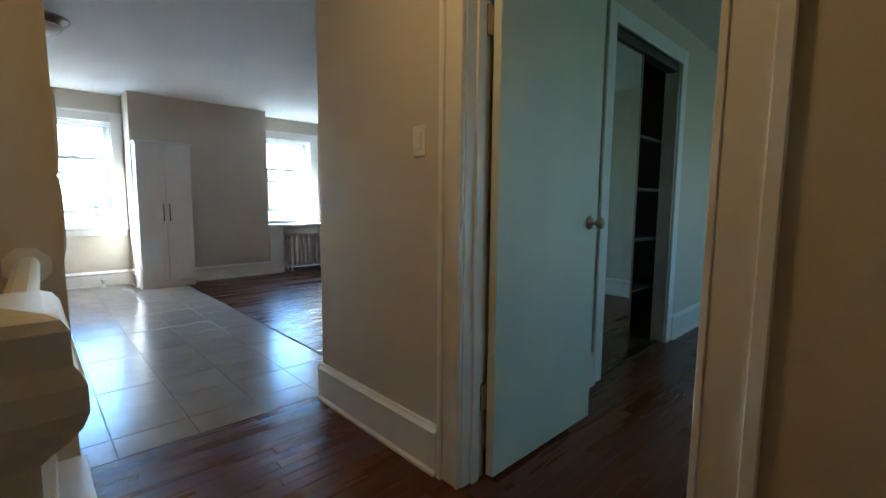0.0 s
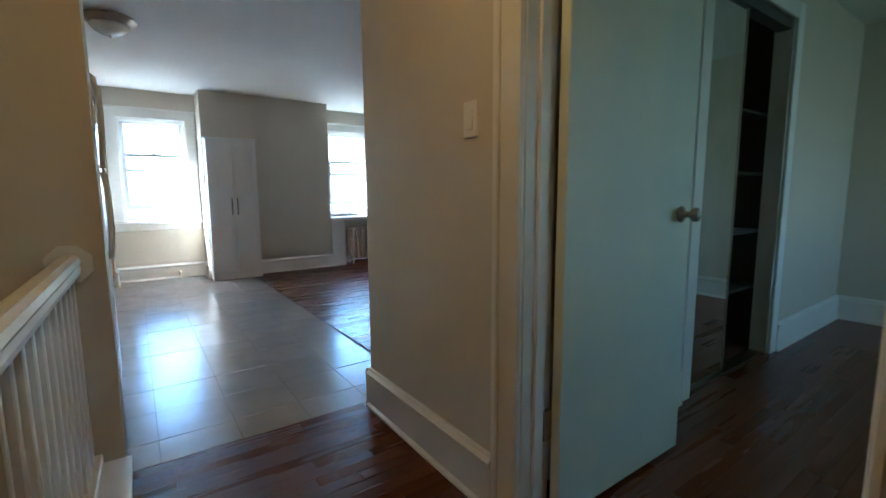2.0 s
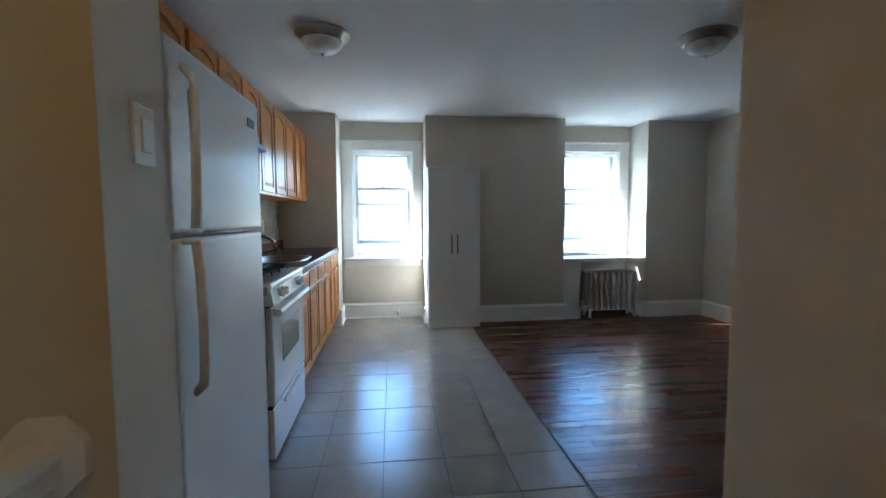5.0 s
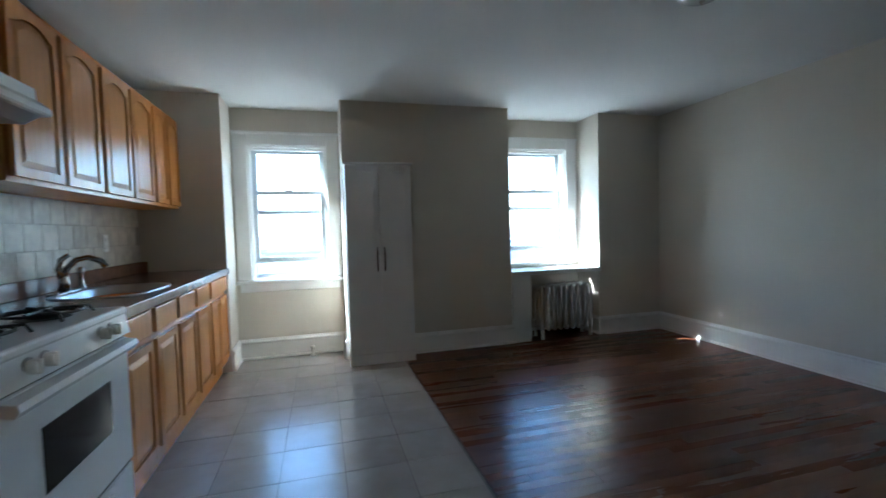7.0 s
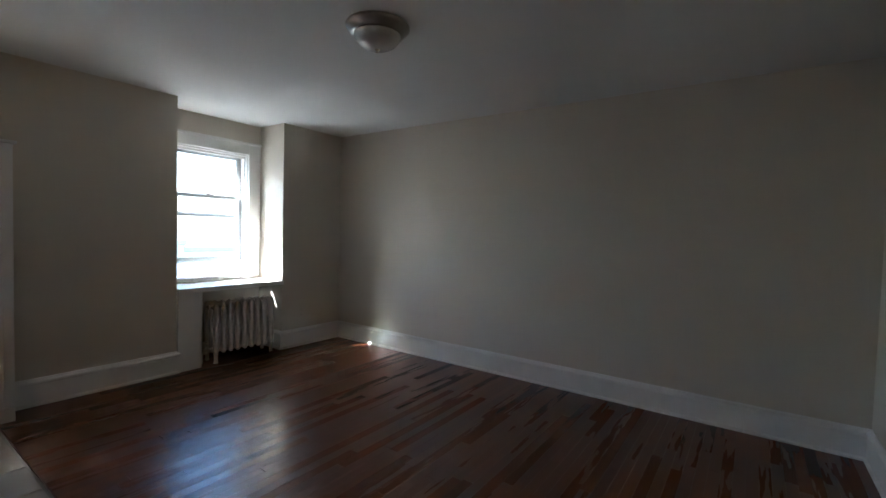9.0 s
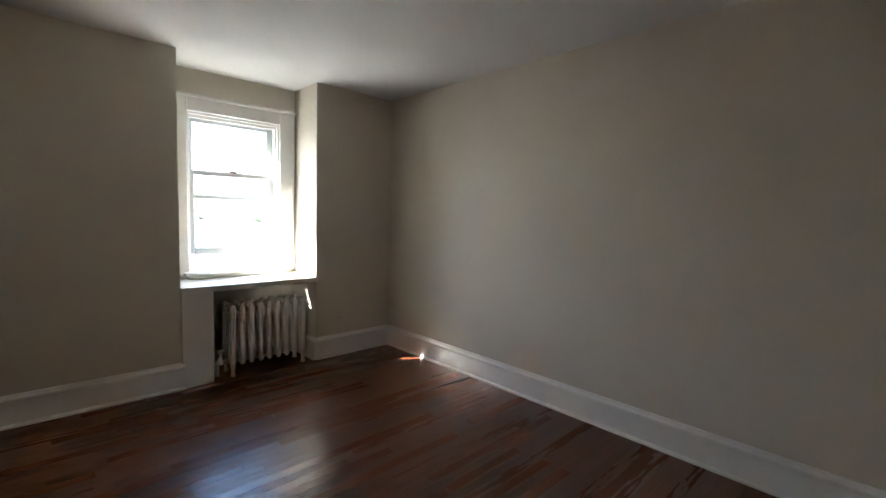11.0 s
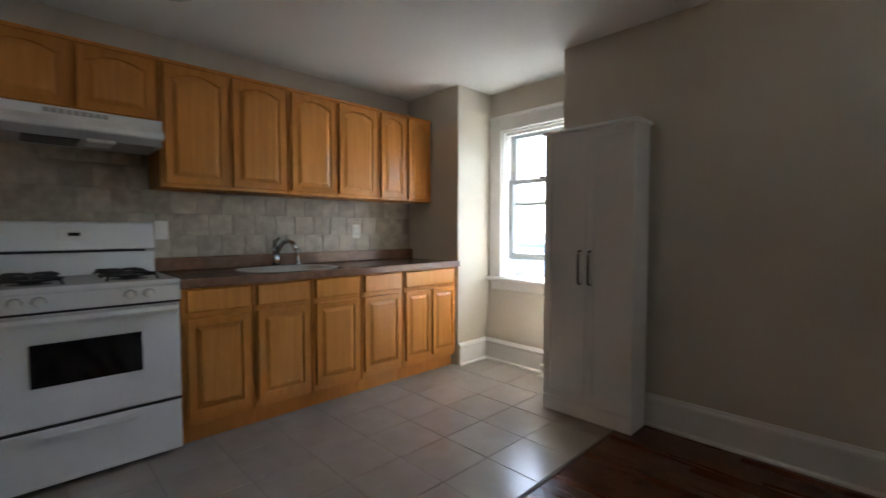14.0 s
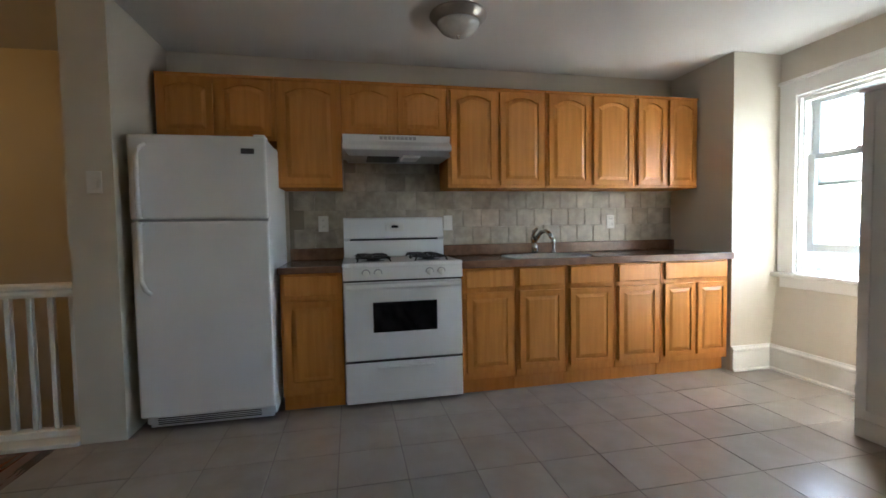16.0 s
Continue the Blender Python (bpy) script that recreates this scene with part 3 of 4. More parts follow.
HONEY = "honey oak base cabinet with a drawer above a raised-panel door"
base_cabinet(-3.215, -2.845, 1, "honey oak base cabinet with one drawer, between fridge and stove")
for a, b in ((-2.078, -1.706), (-1.706, -1.334), (-1.334, -0.960), (-0.960, -0.585)):
    base_cabinet(a, b, 1, HONEY)
base_cabinet(-0.585, -0.004, 2, "honey oak base cabinet with one drawer above two narrow doors")
UPZ0, UPZ1 = 1.408, 2.132
wall_cabinet(-3.965, -3.250, 1.715, UPZ1, 2, "short honey oak wall cabinet with two doors above the fridge", 0.028)
wall_cabinet(-3.250, -2.829, UPZ0, UPZ1, 1, "honey oak wall cabinet with one wide arched door")
wall_cabinet(-2.829, -2.091, 1.755, UPZ1, 2, "short honey oak wall cabinet with two doors above the range hood", 0.030)
wall_cabinet(-2.091, -1.337, UPZ0, UPZ1, 2, "honey oak wall cabinet with two arched raised-panel doors")
wall_cabinet(-1.337, -0.582, UPZ0, UPZ1, 2, "honey oak wall cabinet with two arched raised-panel doors")
wall_cabinet(-0.582, -0.004, UPZ0, UPZ1, 2, "honey oak wall cabinet with two narrow arched doors")

# counters
CT = 0.898
SX0, SX1, SY0, SY1 = 0.19, 0.60, -1.66, -1.06
ct = thing("countertop", (0.36, -1.04, 0.855), "brown stone-patterned laminate countertop with a raised back edge", "countertop")
part("slab", boxes((KX + 0.002, -2.082, 0.857, SX0, -0.002, CT), (SX1, -2.082, 0.857, 0.695, -0.002, CT), (SX0, -2.082, 0.857, SX1, SY0, CT), (SX0, SY1, 0.857, SX1, -0.002, CT)), M_LAMINATE, ct)
part("nosing", boxes((0.690, -2.082, 0.852, 0.702, 0.012, CT + 0.003), bevel=0.004, seg=2), M_LAMINATE, ct)
part("backsplash_lip", boxes((KX + 0.002, -2.082, CT, KX + 0.022, -0.022, 0.985), (KX + 0.002, -0.022, CT, 0.10, -0.002, 0.985), bevel=0.004), M_LAMINATE, ct)
c2 = thing("countertop", (0.36, -3.03, 0.855), "short brown laminate countertop beside the fridge", "countertop")
part("slab", boxes((KX + 0.002, -3.225, 0.857, 0.695, -2.838, CT), bevel=0.003), M_LAMINATE, c2)
part("backsplash_lip", boxes((KX + 0.002, -3.225, CT, KX + 0.022, -2.838, 0.985), bevel=0.004), M_LAMINATE, c2)

# sink and faucet
sk = thing("sink", (0.40, -1.36, CT), "oval stainless steel drop-in sink", "sink")


def oval(cx, cy, ax, ay, z, n=36):
    return [(cx + ax * abs(math.cos(t)) ** 0.6 * math.copysign(1, math.cos(t)), cy + ay * abs(math.sin(t)) ** 0.6 * math.copysign(1, math.sin(t)), z) for t in (2 * math.pi * k / n for k in range(n))]


bm = bmesh.new()
scx, scy = (SX0 + SX1) / 2, (SY0 + SY1) / 2
loops = [[bm.verts.new(p) for p in oval(scx, scy, 0.205 + e + 0.02, 0.30 + e + 0.02, z)] for e, z in
         ((0.0, CT + 0.001), (-0.002, CT + 0.006), (-0.020, CT + 0.006), (-0.032, CT - 0.004), (-0.045, CT - 0.13), (-0.09, CT - 0.15), (-0.17, CT - 0.155))]
for a, b in zip(loops, loops[1:]):
    for k in range(len(a)):
        bm.faces.new((a[k], a[(k + 1) % len(a)], b[(k + 1) % len(a)], b[k]))
bm.faces.new(loops[-1])
part("basin", bm, M_STEEL, sk, "", True)
bm = bmesh.new()
lathe(bm, (scx, scy, CT - 0.1545), [(0.04, 0), (0.04, 0.003), (0.012, 0.004), (0.002, 0.001)])
part("drain", bm, M_DARKGREY, sk)
fc = thing("faucet", (0.155, scy, CT), "brushed steel kitchen faucet with curved spout and side sprayer", "faucet")
fy = scy + 0.02
part("deck_plate", boxes((0.125, fy - 0.11, CT, 0.185, fy + 0.11, CT + 0.012), bevel=0.005, seg=2), M_FAUCET, fc)
bm = bmesh.new()
lathe(bm, (0.155, fy, CT + 0.012), [(0.026, 0), (0.024, 0.05), (0.019, 0.075), (0.016, 0.08)])
part("body", bm, M_FAUCET, fc, "", True)
bm = bmesh.new()
tube(bm, [(0.155, fy, CT + 0.07), (0.165, fy + 0.015, CT + 0.13), (0.20, fy + 0.035, CT + 0.175), (0.25, fy + 0.05, CT + 0.185), (0.30, fy + 0.06, CT + 0.165), (0.325, fy + 0.065, CT + 0.130)], [0.018, 0.017, 0.016, 0.015, 0.016, 0.017])
part("spout", bm, M_FAUCET, fc, "", True)
bm = bmesh.new()
tube(bm, [(0.150, fy, CT + 0.085), (0.140, fy - 0.01, CT + 0.13), (0.150, fy - 0.005, CT + 0.18), (0.180, fy + 0.01, CT + 0.205)], [0.021, 0.018, 0.015, 0.011])
part("lever", bm, M_FAUCET, fc, "", True)
bm = bmesh.new()
lathe(bm, (0.160, fy + 0.16, CT), [(0.024, 0), (0.022, 0.015), (0.013, 0.03), (0.012, 0.075), (0.018, 0.095), (0.016, 0.125), (0.004, 0.13)])
part("sprayer", bm, M_FAUCET, fc, "", True)

# stove
sv = thing("gas_stove", (0.40, -2.46, 0), "white freestanding gas stove with black grates and a dark oven window", "stove")
Y0, Y1 = -2.840, -2.086
part("body", boxes((KX + 0.02, Y0, 0.03, 0.675, Y1, 0.880), bevel=0.006), M_APPL, sv)
part("foot", boxes((0.10, Y0 + 0.03, 0, 0.62, Y1 - 0.03, 0.03)), M_BLACK, sv)
part("cooktop", boxes((KX + 0.02, Y0 - 0.003, 0.880, 0.715, Y1 + 0.003, 0.912), bevel=0.010, seg=2), M_APPL, sv)
bm = bmesh.new()
prism(bm, [(0.675, Y0, 0.800), (0.722, Y0, 0.806), (0.708, Y0, 0.884), (0.675, Y0, 0.884)], (0, Y1 - Y0, 0))
cp = part("control_panel", bm, M_APPL, sv)
# black strips fill both stove gaps, standing for the shade inside them
part("panel_seam", boxes((0.676, Y0 + 0.003, 0.791, 0.700, Y1 - 0.003, 0.801)), M_BLACK, sv, "black strip for the shade between control panel and oven door")
part("drawer_gap", boxes((0.676, Y0 + 0.003, 0.283, 0.700, Y1 - 0.003, 0.302)), M_BLACK, sv, "black strip for the shade in the gap above the storage drawer")
for y in (-2.700, -2.625, -2.300, -2.225):
    bm = bmesh.new()
    lathe(bm, (0.711, y, 0.846), [(0.027, 0), (0.027, 0.004), (0.022, 0.005)], "x", 20)
    part("dial_ring", bm, M_APPLGREY, cp, "grey printed dial ring")
for y in (-2.700, -2.625, -2.300, -2.225):
    bm = bmesh.new()
    lathe(bm, (0.714, y, 0.846), [(0.020, 0), (0.020, 0.010), (0.017, 0.024), (0.015, 0.026)], "x", 18)
    box(bm, 0.724, y - 0.006, 0.826, 0.746, y + 0.006, 0.866, bevel=0.002)
    part("knob", bm, M_PLASTIC, cp, "white plastic burner knob")
bm = bmesh.new()
prism(bm, [(KX + 0.02, Y0 + 0.004, 0.91), (0.155, Y0 + 0.004, 0.91), (0.150, Y0 + 0.004, 1.035), (0.165, Y0 + 0.004, 1.055), (0.130, Y0 + 0.004, 1.195), (0.115, Y0 + 0.004, 1.206), (KX + 0.02, Y0 + 0.004, 1.206)], (0, Y1 - Y0 - 0.008, 0))
bg = part("backguard", bm, M_APPL, sv)
part("vent_slot", boxes((0.150, Y0 + 0.05, 1.036, 0.163, Y1 - 0.05, 1.050)), M_BLACK, bg)
part("clock_panel", boxes((0.146, -2.53, 1.100, 0.153, -2.39, 1.165), bevel=0.003), M_PLASTIC, bg)
part("display", boxes((0.150, -2.485, 1.128, 0.1555, -2.435, 1.146)), M_BLACKGLASS, bg)
od = part("oven_door", boxes((0.677, Y0 + 0.004, 0.300, 0.712, Y1 - 0.004, 0.792), bevel=0.008, seg=2), M_APPL, sv)
part("oven_window", boxes((0.7118, -2.662, 0.474, 0.715, -2.256, 0.664), bevel=0.001), M_BLACKGLASS, od, "dark glass oven window")
bm = bmesh.new()
prism(bm, [(0.712, Y0 + 0.02, 0.755), (0.744, Y0 + 0.02, 0.748), (0.756, Y0 + 0.02, 0.764), (0.750, Y0 + 0.02, 0.782), (0.712, Y0 + 0.02, 0.788)], (0, Y1 - Y0 - 0.04, 0))
part("handle", bm, M_APPL, od)
dr = part("drawer", boxes((0.677, Y0 + 0.004, 0.028, 0.708, Y1 - 0.004, 0.284), bevel=0.006, seg=2), M_APPL, sv)
part("handle", boxes((0.706, -2.64, 0.242, 0.722, -2.28, 0.258), bevel=0.004, seg=2), M_APPL, dr)
for gy in (-2.645, -2.275):
    for gx in (0.26, 0.535):
        bm = bmesh.new()
        lathe(bm, (gx, gy, 0.910), [(0.085, 0), (0.075, 0.004), (0.045, 0.004), (0.040, 0.018), (0.034, 0.022), (0.004, 0.023)], "z", 18)
        part("burner", bm, M_BLACK, sv)
        bm = bmesh.new()
        for k in range(4):
            a = math.pi / 4 + k * math.pi / 2
            c, s = math.cos(a), math.sin(a)
            tube(bm, [(gx + 0.15 * c, gy + 0.15 * s, 0.912), (gx + 0.135 * c, gy + 0.135 * s, 0.938), (gx + 0.03 * c, gy + 0.03 * s, 0.942)], 0.0055, 6)
        for u, v in ((1, 0), (0, 1)):
            tube(bm, [(gx - 0.10 * u, gy - 0.10 * v, 0.938), (gx + 0.10 * u, gy + 0.10 * v, 0.938)], 0.005, 6)
        tube(bm, [(gx + 0.112 * math.cos(t), gy + 0.112 * math.sin(t), 0.934) for t in (2 * math.pi * k / 20 for k in range(21))], 0.005, 6)
        part("grate", bm, M_BLACK, sv, "black cast-iron burner grate")

# range hood
hd = thing("range_hood", (0.28, -2.46, 1.56), "white under-cabinet range hood with a slanted front", "range hood")
HY0, HY1 = -2.822, -2.098
bm = bmesh.new()
prism(bm, [(KX + 0.003, HY0, 1.753), (0.455, HY0, 1.753), (0.466, HY0, 1.748), (0.470, HY0, 1.705), (0.512, HY0, 1.672), (0.515, HY0, 1.650), (0.505, HY0, 1.644), (KX + 0.003, HY0, 1.644)], (0, HY1 - HY0, 0))
part("shell", bm, M_APPL, hd)
bm = bmesh.new()
prism(bm, [(0.06, HY0 + 0.012, 1.646), (0.490, HY0 + 0.012, 1.646), (0.420, HY0 + 0.035, 1.618), (0.06, HY0 + 0.035, 1.618)], (0, HY1 - HY0 - 0.024, 0))
part("pan", bm, M_APPLGREY, hd, "grey sloping underside of the hood")
part("filter", boxes((0.16, -2.66, 1.611, 0.40, -2.44, 1.620), bevel=0.003), M_DARKGREY, hd, "dark mesh grease filter")
part("light_cover", boxes((0.25, -2.42, 1.604, 0.43, -2.30, 1.632), bevel=0.006), M_PLASTIC, hd, "small white lamp cover")
for k in range(9):
    y = -2.58 + k * 0.028
    part("vent_slot", boxes((0.460, y, 1.718, 0.4715, y + 0.022, 1.740)), M_APPLGREY, hd)

# fridge
fg = thing("refrigerator", (0.42, -3.59, 0), "white top-freezer refrigerator with long curved handles", "refrigerator")
RY0, RY1 = -3.945, -3.241
part("body", boxes((0.085, RY0 + 0.004, 0.03, 0.7180, RY1 - 0.004, 1.648), bevel=0.006), M_APPL, fg)
fz = part("freezer_door", boxes((0.7240, RY0, 1.192, 0.7930, RY1, 1.655), bevel=0.014, seg=3), M_APPL, fg)
fd = part("fridge_door", boxes((0.7240, RY0, 0.095, 0.7930, RY1, 1.180), bevel=0.014, seg=3), M_APPL, fg)
part("gasket", boxes((0.7170, RY0 + 0.012, 0.10, 0.7250, RY1 - 0.012, 1.64)), M_APPLGREY, fg)
part("nameplate", boxes((0.7925, -3.375, 1.555, 0.7960, -3.305, 1.585), bevel=0.001), M_DARKGREY, fz, "small dark metal nameplate with no readable text")
for d, zs in ((fz, (1.200, 1.29, 1.42, 1.53, 1.575, 1.600)), (fd, (1.172, 1.10, 0.98, 0.86, 0.81, 0.785))):
    bm = bmesh.new()
    outs = (0.8230, 0.8290, 0.8310, 0.8290, 0.8190, 0.7930)
    tube(bm, [(o, -3.888 + 0.014 * max(0, k - 3), z) for k, (o, z) in enumerate(zip(outs, zs))], [0.013, 0.013, 0.012, 0.012, 0.012, 0.011], 12)
    box(bm, 0.7890, -3.902, zs[0] - 0.006, 0.8350, -3.874, zs[0] + 0.006, bevel=0.003)
    part("handle", bm, M_APPL, d, "", True)
gr = part("kick_grille", boxes((0.693, RY0 + 0.02, 0.012, 0.7150, RY1 - 0.02, 0.092), bevel=0.003), M_APPL, fg)
for k in range(5):
    part("louvre", boxes((0.7130, RY0 + 0.06, 0.028 + k * 0.011, 0.7200, RY1 - 0.09, 0.033 + k * 0.011)), M_DARKGREY, gr)
part("hinge_cover", boxes((0.673, RY1 - 0.07, 1.648, 0.773, RY1 - 0.01, 1.668), bevel=0.004), M_PLASTIC, fg)


# plates on walls
def plate(name, at, axis, label, rocker, paint=None):
    x, y, z = at
    t = thing(name, at, label, name.replace("_", " "))
    if axis == "x+":
        d = lambda w, h, a, b, dz=0: (x + a, y - w, z - h + dz, x + b, y + w, z + h + dz)
    elif axis == "x-":
        d = lambda w, h, a, b, dz=0: (x - a, y - w, z - h + dz, x - b, y + w, z + h + dz)
    else:
        d = lambda w, h, a, b, dz=0: (x - w, y - a, z - h + dz, x + w, y - b, z + h + dz)
    part("cover_plate", boxes(d(0.036, 0.058, 0, 0.006), bevel=0.0025, seg=2), paint or M_PLASTIC, t)
    if rocker:
        part("rocker", boxes(d(0.016, 0.033, 0.005, 0.011), bevel=0.002), paint or M_PLASTIC, t)
    else:
        for dz in (-0.024, 0.024):
            s = part("socket", boxes(d(0.015, 0.015, 0.005, 0.008, dz), bevel=0.004), paint or M_PLASTIC, t)
            for o in (-0.006, 0.006):
                w = d(0.0012, 0.005, 0.0075, 0.0085, dz + 0.002)
                sh = (0, o, 0, 0, o, 0) if axis[0] == "x" else (o, 0, 0, o, 0, 0)
                part("slot", boxes(tuple(p + q for p, q in zip(w, sh))), M_DARKGREY, s)
    return t


plate("light_switch", (HX, -5.18, 1.315), "x-", "white rocker light switch on the hall wall", True)
plate("light_switch", (STUB_X, -4.09, 1.39), "x+", "white rocker light switch on the wall end beside the fridge", True)
plate("wall_outlet", (KX + 0.012, -2.983, 1.165), "x+", "white wall outlet on the stone tiles beside the stove", False)
plate("wall_outlet", (KX + 0.012, -2.030, 1.160), "x+", "white wall switch plate on the stone tiles beside the stove", True)
plate("wall_outlet", (KX + 0.012, -0.600, 1.150), "x+", "white wall outlet on the stone tiles above the counter", False)
plate("wall_outlet", (4.600, 0, 0.36), "y-", "painted-over wall outlet above the baseboard", False, M_WALL)


# ceiling lights
def ceiling_light(x, y, glow=False):
    c = thing("ceiling_light", (x, y, H - 0.13), ("lit" if glow else "unlit") + " flush ceiling light with nickel rim and frosted bowl", "ceiling light", "flush ceiling lights")
    bm = bmesh.new()
    lathe(bm, (x, y, H), [(0.166, 0), (0.170, -0.006), (0.170, -0.016), (0.160, -0.022), (0.152, -0.034), (0.138, -0.046), (0.134, -0.052), (0.118, -0.052)], "z", 40)
    part("rim", bm, M_NICKEL, c, "brushed nickel rim", True)
    bm = bmesh.new()
    lathe(bm, (x, y, H - 0.036), [(0.127, -0.010), (0.122, -0.030), (0.104, -0.056), (0.076, -0.074), (0.040, -0.085), (0.006, -0.088)], "z", 40)
    part("bowl", bm, M_GLOW if glow else M_FROST, c, "frosted white glass bowl", True)
    bm = bmesh.new()
    lathe(bm, (x, y, H - 0.122), [(0.014, 0), (0.012, -0.006), (0.006, -0.010), (0.008, -0.016), (0.002, -0.022)], "z", 14)
    part("finial", bm, M_NICKEL, c, "", True)
    return c


ceiling_light(0.88, -2.13)
ceiling_light(3.30, -2.35)

# wardrobe
wd = thing("wardrobe", (2.0, -0.12, 0), "tall narrow white wardrobe with two panelled doors and bar handles", "wardrobe")
WX0, WX1, WY0, WY1, WZ = 1.688, 2.266, -0.235, -0.036, 1.782
part("carcass", boxes((WX0, WY0 + 0.018, 0.0, WX1, WY1, WZ - 0.020), bevel=0.002), M_WARD, wd)
part("top", boxes((WX0 - 0.014, WY0 - 0.012, WZ - 0.020, WX1 + 0.016, WY1, WZ), bevel=0.003), M_WARD, wd)
part("plinth", boxes((WX0, WY0 + 0.004, 0.0, WX1, WY0 + 0.018, 0.095), bevel=0.002), M_WARD, wd)
wm = (WX0 + WX1) / 2
for a, b, s in ((WX0 + 0.003, wm - 0.002, 1), (wm + 0.002, WX1 - 0.003, -1)):
    bm = bmesh.new()
    st = 0.050
    z0, z1 = 0.100, WZ - 0.026
    outer = [(a, WY0 + 0.018, z0), (b, WY0 + 0.018, z0), (b, WY0 + 0.018, z1), (a, WY0 + 0.018, z1)]
    inner = [(a + st, WY0 + 0.018, z0 + st), (b - st, WY0 + 0.018, z0 + st), (b - st, WY0 + 0.018, z1 - st), (a + st, WY0 + 0.018, z1 - st)]
    ringed(bm, outer, inner, (0, -0.018, 0))
    d = part("door", bm, M_WARD, wd)
    part("panel", boxes((a + st - 0.003, WY0 + 0.006, z0 + st - 0.003, b - st + 0.003, WY0 + 0.016, z1 - st + 0.003)), M_WARD, d)
    hx = (b - 0.030) if s > 0 else (a + 0.030)
    bm = bmesh.new()
    tube(bm, [(hx, WY0, 0.833), (hx, WY0 - 0.026, 0.838), (hx, WY0 - 0.030, 0.855), (hx, WY0 - 0.030, 1.012), (hx, WY0 - 0.026, 1.030), (hx, WY0, 1.035)], 0.007, 8)
    part("handle", bm, M_BRONZE, d, "dark metal bar handle", True)

# radiator
rd = thing("radiator", (3.96, 0.10, 0), "white painted cast-iron column radiator under the window sill", "radiator")
for i in range(9):
    x = 3.678 + i * 0.0715
    bm = bmesh.new()
    for y in (0.02, 0.10, 0.18):
        tube(bm, [(x, y, 0.085), (x, y, 0.10), (x, y, 0.125), (x, y, 0.30), (x, y, 0.50), (x, y, 0.535), (x, y, 0.556), (x, y, 0.566)],
             [0.014, 0.023, 0.026, 0.025, 0.026, 0.025, 0.018, 0.006], 12)
    for z in (0.112, 0.520):
        tube(bm, [(x, 0.0, z), (x, 0.02, z), (x, 0.10, z), (x, 0.18, z), (x, 0.20, z)], [0.014, 0.023, 0.024, 0.023, 0.014], 10)
    s = part("section", bm, M_RAD, rd, "", True)
    if i in (0, 8):
        for y in (0.02, 0.18):
            b2 = bmesh.new()
            tube(b2, [(x, y, 0.10), (x, y, 0.05), (x, y, 0.012), (x, y, 0.0)], [0.024, 0.016, 0.018, 0.022], 10)
            part("foot", b2, M_RAD, rd, "", True)
for z in (0.115, 0.515):
    bm = bmesh.new()
    tube(bm, [(3.645, 0.10, z), (4.285, 0.10, z)], 0.020, 8)
    part("connector", bm, M_RAD, rd)
bm = bmesh.new()
tube(bm, [(3.66, 0.10, 0.115), (3.60, 0.10, 0.115), (3.59, 0.10, 0.105), (3.585, 0.10, 0.0)], 0.014, 8)
vp = part("supply_pipe", bm, M_RAD, rd, "", True)
bm = bmesh.new()
lathe(bm, (3.612, 0.10, 0.115), [(0.024, -0.03), (0.024, 0.01), (0.012, 0.02), (0.010, 0.06), (0.026, 0.065), (0.026, 0.08), (0.004, 0.084)], "z", 12)
part("valve", bm, M_RAD, rd, "", True)

bm = bmesh.new()
lathe(bm, (1.358, 0.27, 0), [(0.030, 0), (0.030, 0.006), (0.013, 0.010), (0.013, 0.070), (0.020, 0.074), (0.020, 0.098), (0.004, 0.102)], "z", 14)
solid("pipe_stub", bm, M_PLASTIC, "short capped white pipe standing on the tiles by the bay", "pipe", smooth=True)

# hall lamp over the walker's way
ceiling_light(1.10, -5.55, True)

# ---- outside ----
solid("ground", boxes((-700, -700, -7.6, 700, 1400, -7.5)), M_ASPHALT, "grey asphalt street ground far below the windows", "ground", "structure")


def house(x0, x1, y0, y1, top):
    h = thing("row_house", ((x0 + x1) / 2, y0, -7.5), "flat-roofed row house across the street", "house", "houses across the street")
    part("wall", boxes((x0, y0, -7.5, x1, y1, top)), M_STUCCO, h)
    part("roof", boxes((x0 - 0.1, y0 - 0.15, top, x1 + 0.1, y1 + 0.1, top + 0.35), bevel=0.03), M_ROOF, h)
    n = 2
    for fl in range(3):
        for k in range(n):
            wx = x0 + (x1 - x0) * (k + 0.5) / n
            z = -6.5 + fl * 2.6
            if z + 1.6 > top:
                continue
            w = part("window", boxes((wx - 0.6, y0 - 0.06, z, wx + 0.6, y0 + 0.02, z + 1.5), bevel=0.02), M_TRIM, h)
            part("pane", boxes((wx - 0.5, y0 - 0.08, z + 0.1, wx + 0.5, y0 - 0.06, z + 1.4)), M_APPLGREY, w)
    part("chimney", boxes((x0 + 0.5, y0 + 3, top + 0.3, x0 + 1.2, y0 + 3.7, top + 1.3)), M_STUCCO, h)


rng = random.Random(4)
x = -52.0
while x < 60:
    w = 5.6 + rng.random() * 1.2
    house(x, x + w, 30 + rng.random() * 0.3, 41, -0.9 + rng.random() * 0.8)
    x += w


